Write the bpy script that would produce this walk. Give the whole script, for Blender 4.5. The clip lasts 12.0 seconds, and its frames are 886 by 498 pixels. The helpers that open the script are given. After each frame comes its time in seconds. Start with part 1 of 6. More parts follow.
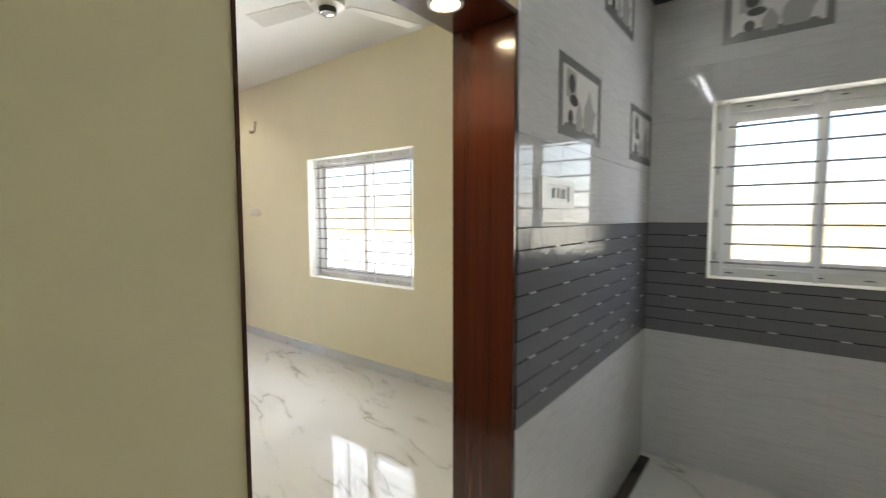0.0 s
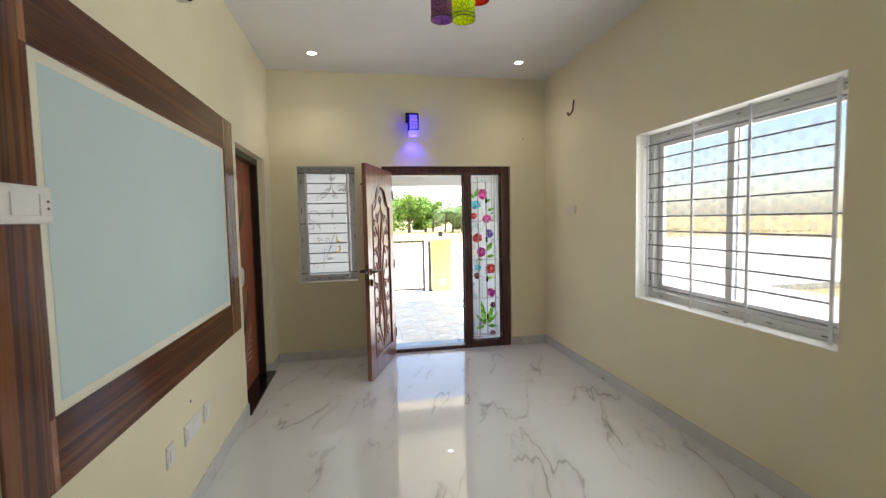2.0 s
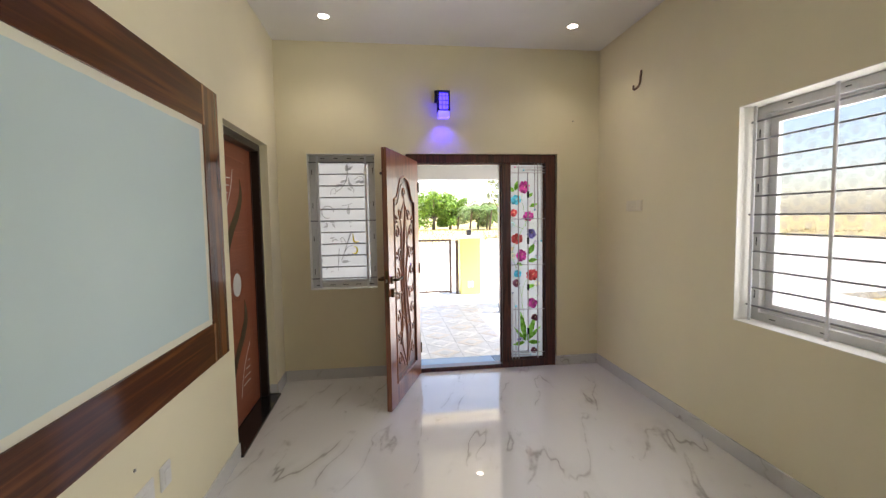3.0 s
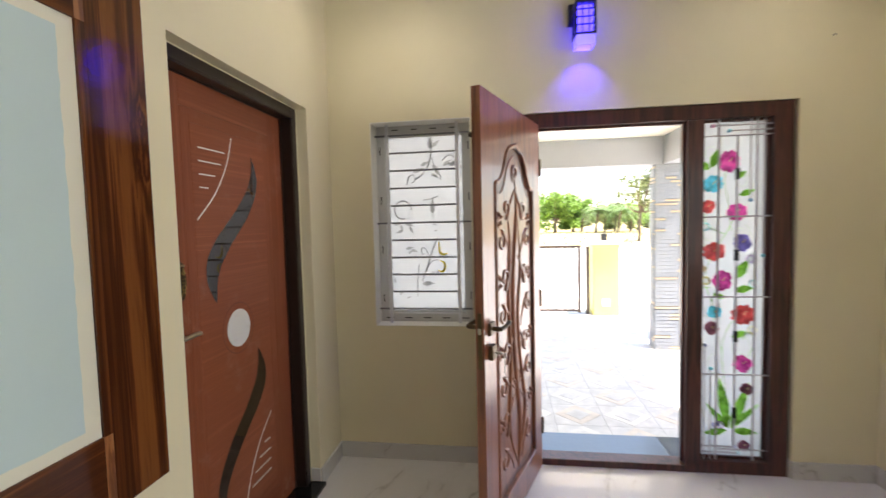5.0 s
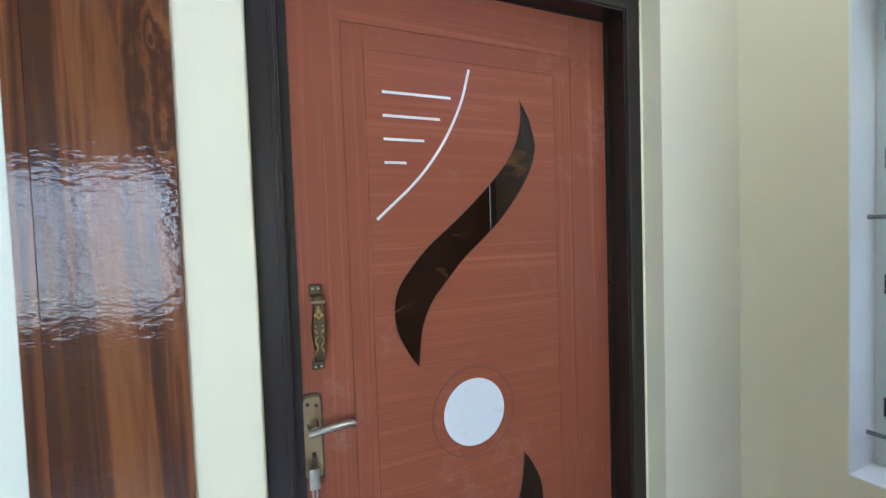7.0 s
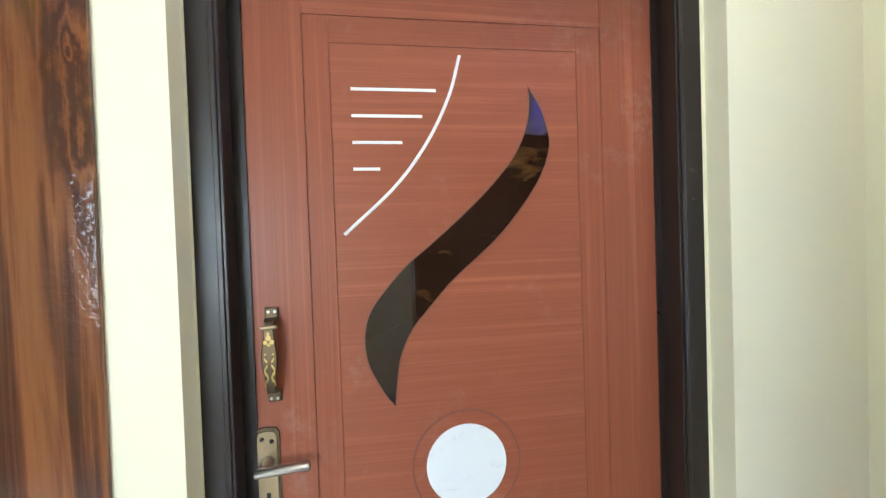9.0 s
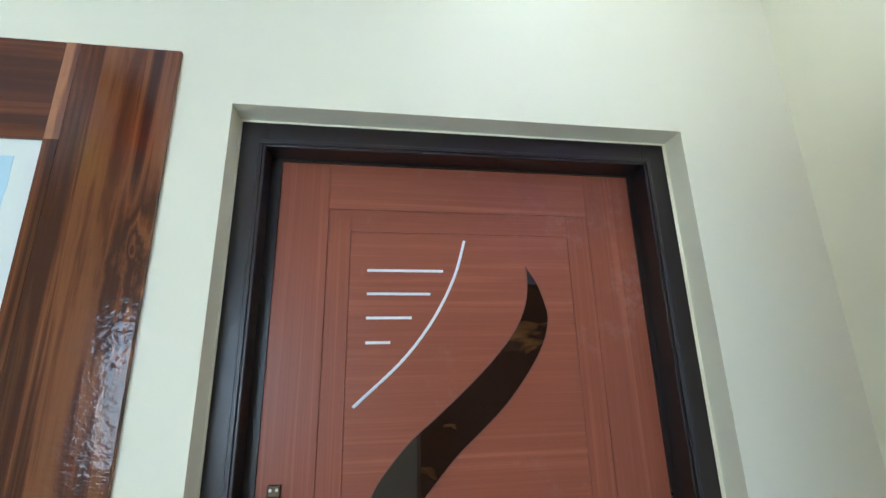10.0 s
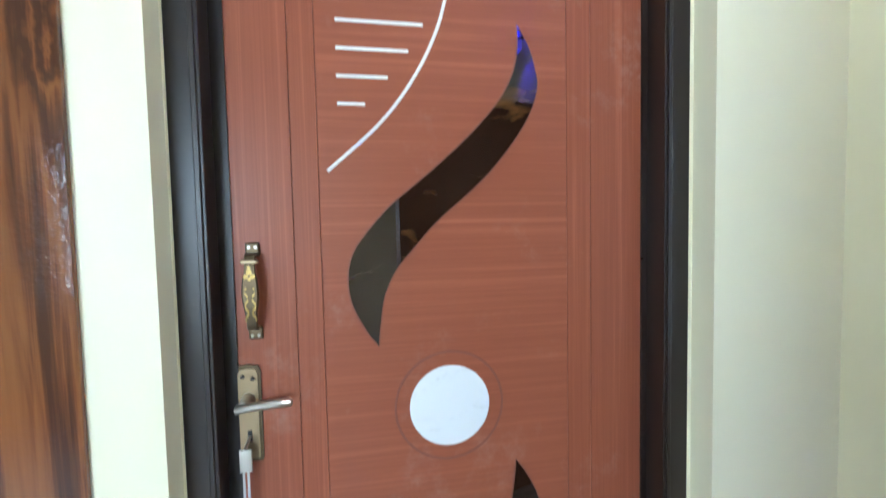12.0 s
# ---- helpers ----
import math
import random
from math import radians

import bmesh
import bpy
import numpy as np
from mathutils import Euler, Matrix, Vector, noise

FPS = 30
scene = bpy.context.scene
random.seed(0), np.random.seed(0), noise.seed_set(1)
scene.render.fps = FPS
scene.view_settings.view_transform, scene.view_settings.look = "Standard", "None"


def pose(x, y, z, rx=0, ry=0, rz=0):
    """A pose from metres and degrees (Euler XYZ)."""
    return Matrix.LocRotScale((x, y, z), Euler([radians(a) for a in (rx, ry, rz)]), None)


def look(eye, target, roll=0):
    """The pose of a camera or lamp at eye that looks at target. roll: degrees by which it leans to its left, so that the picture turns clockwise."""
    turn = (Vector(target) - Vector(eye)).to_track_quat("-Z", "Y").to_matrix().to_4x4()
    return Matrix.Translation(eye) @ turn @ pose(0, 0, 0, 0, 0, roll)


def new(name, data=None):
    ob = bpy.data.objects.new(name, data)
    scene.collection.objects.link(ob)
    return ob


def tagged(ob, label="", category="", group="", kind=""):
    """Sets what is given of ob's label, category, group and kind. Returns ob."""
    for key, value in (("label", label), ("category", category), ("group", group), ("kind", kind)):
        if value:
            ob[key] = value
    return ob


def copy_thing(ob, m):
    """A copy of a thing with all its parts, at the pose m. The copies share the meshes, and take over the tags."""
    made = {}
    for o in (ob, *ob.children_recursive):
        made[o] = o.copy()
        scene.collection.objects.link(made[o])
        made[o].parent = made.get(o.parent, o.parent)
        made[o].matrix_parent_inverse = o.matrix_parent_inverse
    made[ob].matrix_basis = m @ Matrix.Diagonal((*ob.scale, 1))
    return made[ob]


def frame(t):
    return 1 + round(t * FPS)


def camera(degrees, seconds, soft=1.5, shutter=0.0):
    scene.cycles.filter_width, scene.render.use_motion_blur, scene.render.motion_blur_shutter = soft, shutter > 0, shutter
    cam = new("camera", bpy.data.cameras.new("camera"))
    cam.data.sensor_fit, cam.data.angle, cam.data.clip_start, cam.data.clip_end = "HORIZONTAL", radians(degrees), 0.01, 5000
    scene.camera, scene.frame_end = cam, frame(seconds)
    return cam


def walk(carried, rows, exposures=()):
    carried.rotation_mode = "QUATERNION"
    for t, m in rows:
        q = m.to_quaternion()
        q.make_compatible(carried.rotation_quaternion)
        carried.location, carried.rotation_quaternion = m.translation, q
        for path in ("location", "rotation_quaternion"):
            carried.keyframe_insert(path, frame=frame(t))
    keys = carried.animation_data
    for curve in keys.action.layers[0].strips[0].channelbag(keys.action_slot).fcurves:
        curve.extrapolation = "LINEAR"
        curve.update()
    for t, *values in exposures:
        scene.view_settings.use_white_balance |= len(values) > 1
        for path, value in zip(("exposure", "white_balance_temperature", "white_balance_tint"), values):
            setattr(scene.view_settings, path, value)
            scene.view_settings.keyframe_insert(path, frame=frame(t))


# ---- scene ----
cam = camera(90.3, 12.0, 1.35, 0.3)
PATH = [
    (0, (5.975, 0.126, 1.525), (4.755, 1.704, 1.381), -0.1),
    (0.4, (5.879, 0.35, 1.52), (4.32, 1.594, 1.375), -0.4),
    (0.5, (5.831, 0.392, 1.512), (4.204, 1.547, 1.367), -0.7),
    (0.8, (5.717, 0.533, 1.509), (3.912, 1.383, 1.37), -0.8),
    (1, (5.599, 0.61, 1.536), (3.715, 1.264, 1.387), -1.0),
    (1.1, (5.542, 0.65, 1.537), (3.634, 1.23, 1.387), -1.2),
    (1.5, (5.309, 0.789, 1.519), (3.369, 1.253, 1.382), -1.3),
    (2, (4.993, 0.924, 1.52), (3.031, 1.289, 1.389), -1.2),
    (2.5, (4.619, 0.957, 1.521), (2.643, 1.241, 1.394), -1.1),
    (2.7, (4.47, 0.958, 1.526), (2.493, 1.227, 1.392), -1.0),
    (4.5, (3.026, 1.08, 1.494), (1.03, 1.123, 1.373), -1.1),
    (5, (2.68, 1.08, 1.505), (0.703, 0.801, 1.386), -1.4),
    (5.5, (2.312, 1.03, 1.507), (0.485, 0.224, 1.4), -1.7),
    (6, (1.944, 1.018, 1.499), (0.406, -0.256, 1.391), -1.7),
    (6.5, (1.611, 0.983, 1.492), (0.503, -0.68, 1.409), -1.9),
    (7, (1.355, 0.852, 1.508), (0.547, -0.976, 1.43), -1.9),
    (9, (1.035, 0.775, 1.522), (0.711, -1.198, 1.484), -1.9),
    (9.5, (1.036, 0.823, 1.581), (0.759, -1.146, 1.795), -1.2),
    (10, (1.038, 0.854, 1.605), (0.751, -1.05, 2.146), -1.2),
    (10.5, (1.035, 0.85, 1.605), (0.735, -1.038, 2.194), -1.1),
    (11, (1.039, 0.834, 1.584), (0.714, -1.042, 2.197), -1.2),
    (11.5, (1.033, 0.797, 1.52), (0.684, -1.149, 1.822), -0.8),
    (12, (1.034, 0.768, 1.429), (0.651, -1.192, 1.324), -1.2),
]
EXPOSURES = [(0.0, 2.75, 6600, 10), (0.6, 2.75, 6700, 11), (1.1, 2.55, 6600, 9), (1.6, 2.15, 6500, 8), (2.6, 1.85, 6900, 15), (4.4, 2.25, 6800, 14), (5.0, 2.18, 6800, 14), (5.5, 1.87, 7100, 15), (6.0, 2.25, 7500, 16), (6.5, 2.50, 6400, 9),
             (7.0, 3.05, 5000, 4), (8.8, 3.50, 5500, 3), (9.5, 3.56, 5250, 1), (10.1, 2.82, 4850, 3), (11.1, 2.82, 4950, 4), (11.6, 3.25, 5000, 3), (12.0, 3.50, 5000, 0)]
walk(cam, [(t, look(eye, target, roll)) for t, eye, target, roll in PATH], EXPOSURES)

# ---- world, sun, large lights ----
SUN_EL, SUN_AZ = radians(72), radians(-14)   # azimuth measured from +y towards -x negative to +x
world = bpy.data.worlds.new("world")
scene.world = world
world.use_nodes = True
wt = world.node_tree
sky = wt.nodes.new("ShaderNodeTexSky")
sky.sky_type = "NISHITA"
sky.sun_disc = False
sky.sun_elevation = SUN_EL
sky.sun_rotation = -SUN_AZ
wt.links.new(sky.outputs[0], wt.nodes["Background"].inputs[0])
wt.nodes["Background"].inputs[1].default_value = 0.15


def lamp(name, kind, m, energy, color=(1, 1, 1), **more):
    data = bpy.data.lights.new(name, kind)
    data.energy, data.color = energy, color
    if "size" in more:
        if kind == "AREA":
            data.shape, data.size, data.size_y = "RECTANGLE", more["size"][0], more["size"][1]
        else:
            data.shadow_soft_size = more["size"]
    if "cone" in more:
        data.spot_size, data.spot_blend = radians(more["cone"]), 0.9
    ob = new(name, data)
    ob.matrix_world = m
    return ob


sun_from = Vector((-math.sin(SUN_AZ) * math.cos(SUN_EL), math.cos(SUN_AZ) * math.cos(SUN_EL), math.sin(SUN_EL)))
sun = lamp("sun", "SUN", look(sun_from * 30, (0, 0, 0)), 5.0, (1, 0.96, 0.9))
sun.data.angle = radians(0.55)

# ---- plan ----
W, L, H = 3.11, 5.06, 3.14          # hall: width (y), length (x), height
KX, KX2, KY1 = 5.29, 8.0, -1.6      # kitchen side of the dividing wall, far wall, dining end
T = 0.23
# daylight of the sky in the outer window openings
lamp("hall_window_daylight", "AREA", look((2.556, W + T + 0.05, 1.512), (2.556, 0, 1.512)), 15, (0.95, 0.98, 1.0), size=(1.58, 1.32))
lamp("kitchen_window_daylight", "AREA", look((6.132, W + T + 0.05, 1.674), (6.132, 0, 1.674)), 3.6, (0.95, 0.98, 1.0), size=(1.03, 1.04))
lamp("small_window_daylight", "AREA", look((-T - 0.04, 0.579, 1.494), (3, 0.579, 1.494)), 1.4, (0.95, 0.98, 1.0), size=(0.62, 1.27))
PORCH_Z = -0.15


# ---- materials ----
class Nodes:
    def __init__(self, name):
        self.m = bpy.data.materials.new(name)
        self.m.use_nodes = True
        self.t = self.m.node_tree
        self.b = self.t.nodes["Principled BSDF"]
        self.out = self.t.nodes["Material Output"]

    def n(self, kind, **props):
        x = self.t.nodes.new("ShaderNode" + kind)
        for k, v in props.items():
            if k == "operation":
                x.operation = v
            elif k == "noise_dimensions":
                x.noise_dimensions = v
            elif k == "feature":
                x.feature = v
            elif k == "data_type":
                x.data_type = v
            elif k == "blend_type":
                x.blend_type = v
        return x

    def link(self, a, b):
        self.t.links.new(a, b)

    def coords(self, scale=(1, 1, 1), rot=(0, 0, 0), rand=0.0):
        c = self.n("TexCoord")
        mp = self.n("Mapping")
        mp.inputs["Scale"].default_value = scale
        mp.inputs["Rotation"].default_value = rot
        src = c.outputs["Object"]
        if rand:
            oi = self.n("ObjectInfo")
            mul = self.n("Math", operation="MULTIPLY")
            mul.inputs[1].default_value = rand
            self.link(oi.outputs["Random"], mul.inputs[0])
            add = self.n("VectorMath", operation="ADD")
            self.link(src, add.inputs[0])
            self.link(mul.outputs[0], add.inputs[1])
            src = add.outputs[0]
        self.link(src, mp.inputs[0])
        return mp.outputs[0]

    def noise(self, vec, scale, detail=4.0, rough=0.55, dist=0.0):
        x = self.n("TexNoise")
        self.link(vec, x.inputs["Vector"])
        x.inputs["Scale"].default_value = scale
        x.inputs["Detail"].default_value = detail
        x.inputs["Roughness"].default_value = rough
        x.inputs["Distortion"].default_value = dist
        return x.outputs["Fac"]

    def ramp(self, fac, stops):
        x = self.n("ValToRGB")
        e = x.color_ramp.elements
        while len(e) < len(stops):
            e.new(0.5)
        for el, (p, c) in zip(e, stops):
            el.position = p
            el.color = (*c, 1) if len(c) == 3 else c
        self.link(fac, x.inputs[0])
        return x.outputs[0]

    def mix(self, fac, a, b, blend="MIX"):
        x = self.n("Mix", data_type="RGBA", blend_type=blend)
        for slot, v in ((0, fac), (6, a), (7, b)):
            if isinstance(v, (int, float)):
                x.inputs[slot].default_value = v
            elif isinstance(v, tuple):
                x.inputs[slot].default_value = (*v, 1)
            else:
                self.link(v, x.inputs[slot])
        return x.outputs[2]

    def math(self, op, a, b=0.0):
        x = self.n("Math", operation=op)
        for slot, v in ((0, a), (1, b)):
            if isinstance(v, (int, float)):
                x.inputs[slot].default_value = v
            else:
                self.link(v, x.inputs[slot])
        return x.outputs[0]

    def bump(self, height, strength=0.1, distance=0.002):
        x = self.n("Bump")
        x.inputs["Strength"].default_value = strength
        x.inputs["Distance"].default_value = distance
        self.link(height, x.inputs["Height"])
        self.link(x.outputs[0], self.b.inputs["Normal"])

    def set(self, color=None, rough=None, metal=0.0, coat=0.0, coat_rough=0.03, spec=0.5):
        for key, v in (("Base Color", color), ("Roughness", rough)):
            if v is None:
                continue
            if isinstance(v, tuple):
                self.b.inputs[key].default_value = (*v, 1)
            elif isinstance(v, (int, float)):
                self.b.inputs[key].default_value = v
            else:
                self.link(v, self.b.inputs[key])
        self.b.inputs["Metallic"].default_value = metal
        self.b.inputs["Coat Weight"].default_value = coat
        self.b.inputs["Coat Roughness"].default_value = coat_rough
        self.b.inputs["Specular IOR Level"].default_value = spec
        return self.m


def paint(name, c, rough=0.55, vary=0.06, bump=0.06, bscale=160):
    k = Nodes(name)
    v = k.coords()
    f = k.noise(v, 1.3, 5, 0.6)
    g = k.noise(v, 26, 3, 0.6)
    dark = tuple(x * (1 - vary) for x in c)
    col = k.mix(k.ramp(f, [(0.35, (0, 0, 0)), (0.7, (1, 1, 1))]), dark, c)
    col = k.mix(k.math("MULTIPLY", g, 0.08), col, tuple(min(1, x * 1.05) for x in c))
    k.bump(k.noise(v, bscale, 4, 0.7), bump, 0.002)
    return k.set(col, rough)


def plain(name, c, rough=0.5, metal=0.0, coat=0.0, bump=0.0, bscale=90):
    k = Nodes(name)
    v = k.coords()
    col = k.mix(k.noise(v, 40, 4), tuple(x * 0.88 for x in c), c)
    if bump:
        k.bump(k.noise(v, bscale, 4), bump, 0.001)
    return k.set(col, k.math("ADD", k.math("MULTIPLY", k.noise(v, 14, 3), 0.12), max(0.0, rough - 0.06)), metal, coat)


def wood(name, dark, mid, light, grain=(22, 22, 1.3), rough=0.35, coat=0.0, coat_rough=0.05, rand=7.0, peel=0.0, bands=9.0, dust=0.0, knots=(), spec=0.5, pores=0.35):
    k = Nodes(name)
    v = k.coords(grain, rand=rand)
    a = k.noise(v, 1.0, 6, 0.6, 0.8)
    fine = k.noise(v, 7.0, 4, 0.6)
    aw, heart = a, 0.0
    for kx, kz in knots:
        sub = k.n("VectorMath", operation="SUBTRACT")
        k.link(k.coords(), sub.inputs[0])
        sub.inputs[1].default_value = (kx, 0, kz)
        mp = k.n("Mapping")
        mp.inputs["Scale"].default_value = (38, 0, 15)
        k.link(sub.outputs[0], mp.inputs[0])
        ln = k.n("VectorMath", operation="LENGTH")
        k.link(mp.outputs[0], ln.inputs[0])
        far = k.math("ADD", ln.outputs["Value"], k.math("MULTIPLY", k.noise(k.coords((9, 9, 5)), 3.0, 4, 0.6), 1.6))
        near = k.math("DIVIDE", 1.0, k.math("ADD", 1.0, k.math("POWER", far, 2.5)))
        aw = k.math("ADD", aw, k.math("MULTIPLY", near, 0.9))
        heart = k.math("ADD", heart, near)
    wave = k.math("SINE", k.math("MULTIPLY", aw, bands * 3.0))
    f = k.math("ADD", k.math("MULTIPLY", wave, 0.22), k.math("ADD", k.math("MULTIPLY", a, 0.6), k.math("MULTIPLY", fine, pores)))
    if knots:
        f = k.math("SUBTRACT", f, k.math("MULTIPLY", heart, 0.20))
    col = k.ramp(f, [(0.22, dark), (0.5, mid), (0.82, light)])
    if dust:
        w = k.coords()
        d = k.math("MULTIPLY", k.ramp(k.noise(w, 3.1, 6, 0.7), [(0.54, (0, 0, 0)), (0.72, (1, 1, 1))]), k.ramp(k.noise(w, 28, 4, 0.7), [(0.4, (0, 0, 0)), (0.7, (1, 1, 1))]))
        col = k.mix(k.math("MULTIPLY", d, dust), col, (0.62, 0.46, 0.38))
    if peel:
        w = k.coords()
        k.bump(k.noise(k.coords((1, 1, 1.7)), 55, 2), peel, 0.003)
        nm = k.b.inputs["Normal"].links[0].from_socket
        k.link(nm, k.b.inputs["Coat Normal"])
    elif pores:
        k.bump(fine, 0.08, 0.001)
    return k.set(col, rough, 0, coat, coat_rough, spec)


def marble(name, base=(0.77, 0.77, 0.76), vein=(0.17, 0.15, 0.13), rough=0.008, scale=1.0):
    k = Nodes(name)
    v = k.coords((1, 1, 1), (0, 0, 0.32))
    warp = k.n("TexNoise")
    k.link(v, warp.inputs["Vector"])
    warp.inputs["Scale"].default_value = 1.1 * scale
    warp.inputs["Detail"].default_value = 5
    off = k.n("VectorMath", operation="MULTIPLY_ADD")
    k.link(warp.outputs["Color"], off.inputs[0])
    off.inputs[1].default_value = (0.22, 0.22, 0.22)
    k.link(v, off.inputs[2])
    st = k.n("Mapping")
    st.inputs["Scale"].default_value = (0.5, 2.3, 1.5)
    k.link(off.outputs[0], st.inputs[0])
    a = k.noise(st.outputs[0], 1.35 * scale, 3, 0.5)
    d = k.math("ABSOLUTE", k.math("SUBTRACT", a, 0.5))
    thin = k.ramp(d, [(0.0, (1, 1, 1)), (0.004, (0.75, 0.75, 0.75)), (0.011, (0, 0, 0))])
    soft = k.ramp(d, [(0.0, (1, 1, 1)), (0.07, (0, 0, 0))])
    mask = k.ramp(k.noise(v, 1.7 * scale, 5, 0.65), [(0.46, (0, 0, 0)), (0.60, (1, 1, 1))])
    smear = k.coords((1.6, 5.5, 3), (0, 0, 0.32))
    smudge = k.math("MULTIPLY", k.ramp(k.noise(smear, 2.2 * scale, 6, 0.72, 0.5), [(0.60, (0, 0, 0)), (0.74, (1, 1, 1))]), soft)
    cloud = k.noise(v, 1.1, 4, 0.5)
    col = k.mix(cloud, base, tuple(x * 0.9 for x in base))
    col = k.mix(k.math("MULTIPLY", k.math("MULTIPLY", soft, mask), 0.30), col, (0.45, 0.44, 0.42))
    col = k.mix(k.math("MULTIPLY", smudge, 0.55), col, tuple(x * 1.3 for x in vein))
    col = k.mix(k.math("MULTIPLY", k.math("MULTIPLY", thin, mask), 0.55), col, vein)
    return k.set(col, rough, 0, 0, 0.03, 0.72)


def glass(name, tint=(1, 1, 1), rough=0.0, clear=0.92):
    k = Nodes(name)
    tr = k.n("BsdfTransparent")
    tr.inputs[0].default_value = (*tint, 1)
    gl = k.n("BsdfGlossy")
    gl.inputs["Roughness"].default_value = rough
    mx = k.n("MixShader")
    lw = k.n("LayerWeight")
    lw.inputs[0].default_value = 0.5
    k.link(k.math("ADD", k.math("MULTIPLY", k.math("POWER", lw.outputs["Facing"], 5.0), 0.85), 0.05), mx.inputs[0])
    k.link(tr.outputs[0], mx.inputs[1])
    k.link(gl.outputs[0], mx.inputs[2])
    k.link(mx.outputs[0], k.out.inputs[0])
    return k.m


def frosted(name, tint=(0.9, 0.92, 0.93), share=0.75):
    k = Nodes(name)
    tl = k.n("BsdfTranslucent")
    tl.inputs[0].default_value = (*tint, 1)
    df = k.n("BsdfDiffuse")
    df.inputs[0].default_value = (*tint, 1)
    tr = k.n("BsdfTransparent")
    m1 = k.n("MixShader")
    m1.inputs[0].default_value = 0.25
    k.link(tl.outputs[0], m1.inputs[1])
    k.link(df.outputs[0], m1.inputs[2])
    m2 = k.n("MixShader")
    m2.inputs[0].default_value = share
    k.link(tr.outputs[0], m2.inputs[1])
    k.link(m1.outputs[0], m2.inputs[2])
    k.link(m2.outputs[0], k.out.inputs[0])
    return k.m


def glow(name, color, strength, base=(0.8, 0.8, 0.8)):
    k = Nodes(name)
    k.b.inputs["Emission Color"].default_value = (*color, 1)
    k.b.inputs["Emission Strength"].default_value = strength
    return k.set(base, 0.4)


CREAM = paint("cream_wall_paint", (0.84, 0.775, 0.555))
WHITE = paint("white_ceiling_paint", (0.86, 0.86, 0.84), 0.7)
TRIM_WHITE = paint("white_reveal_paint", (0.88, 0.87, 0.80), 0.5)
BLUE = paint("pale_blue_paint", (0.56, 0.70, 0.71), 0.5, 0.05)
BORDER = paint("cream_brushed_border", (0.80, 0.79, 0.66), 0.5, 0.05)
MARBLE = marble("veined_marble_tile")
SKIRT = marble("grey_marble_skirting", (0.66, 0.66, 0.65), (0.25, 0.23, 0.21), 0.12, 1.4)
PANEL = wood("glossy_brown_laminate", (0.054, 0.0150, 0.0052), (0.108, 0.0308, 0.0090), (0.235, 0.082, 0.0225), (11, 11, 0.35), 0.4, 1.0, 0.025, 9, 0.17, 8.0, 0.0, ((1.482, 1.83), (1.478, 1.70)), 0.05, 0.30)
PANEL_H = wood("glossy_brown_laminate_across", (0.060, 0.0165, 0.006), (0.120, 0.036, 0.0105), (0.22, 0.074, 0.021), (0.35, 11, 11), 0.4, 0.6, 0.025, 9, 0.12, 7.0, 0.0, (), 0.05, 0.30)
STRIP = wood("light_veneer_strip", (0.16, 0.05, 0.015), (0.30, 0.11, 0.035), (0.4, 0.17, 0.06), (20, 20, 2), 0.35, 0.6)
LINING = wood("dark_red_lining", (0.038, 0.0085, 0.0036), (0.060, 0.0135, 0.005), (0.095, 0.023, 0.008), (20, 20, 0.4), 0.22, 0.5, 0.03, 9, 0.10, 2)
DOOR_H = wood("red_brown_veneer_across", (0.265, 0.078, 0.038), (0.345, 0.106, 0.053), (0.415, 0.138, 0.072), (0.55, 38, 38), 0.40, 0.08, 0.25, 5, 0, 3.0, 0.3, (), 0.22)
DOOR_V = wood("red_brown_veneer_upright", (0.250, 0.072, 0.034), (0.330, 0.100, 0.049), (0.40, 0.130, 0.067), (42, 42, 0.5), 0.40, 0.08, 0.25, 5, 0, 3.0, 0.3, (), 0.22)
TEAK = wood("varnished_teak", (0.13, 0.040, 0.017), (0.215, 0.069, 0.030), (0.29, 0.102, 0.047), (16, 16, 0.9), 0.33, 0.35, 0.12, 5)
TEAK_DARK = wood("carved_teak_ground", (0.07, 0.024, 0.012), (0.13, 0.042, 0.02), (0.19, 0.066, 0.032), (16, 16, 1), 0.4, 0.3, 0.2, 5)
FRAME_RED = wood("dark_mahogany_frame", (0.028, 0.0065, 0.0055), (0.062, 0.0145, 0.011), (0.10, 0.025, 0.018), (26, 26, 1), 0.35, 0.25, 0.15, 5)
BLACKFRAME = plain("near_black_enamel", (0.020, 0.0125, 0.0095), 0.30, 0, 0.0, 0.02, 30)
INLAY = wood("dark_polished_inlay", (0.018, 0.008, 0.004), (0.125, 0.055, 0.018), (0.17, 0.075, 0.025), (3, 9, 9), 0.012, 0.0, 0.02, 0, 0, 3.2, 0.0, (), 0.6, 0.0)
WHITE_INLAY = plain("white_inlay_strip", (0.86, 0.84, 0.80), 0.35)
DISC = marble("white_marble_disc", (0.86, 0.86, 0.86), (0.45, 0.43, 0.40), 0.2, 3.5)
GROOVE = plain("veneer_groove", (0.22, 0.064, 0.034), 0.6)
GRANITE = plain("black_granite", (0.016, 0.016, 0.017), 0.12)
GRANITE_BLUE = plain("blue_grey_granite", (0.20, 0.26, 0.33), 0.18)
STEEL = plain("brushed_steel", (0.52, 0.49, 0.44), 0.3, 1.0)
BRASS = plain("antique_brass", (0.36, 0.27, 0.16), 0.35, 1.0)
BRASS_BRIGHT = plain("gilt_brass", (0.46, 0.32, 0.11), 0.35, 1.0)
BRASS_DARK = plain("dark_antique_brass", (0.13, 0.095, 0.055), 0.42, 1.0)
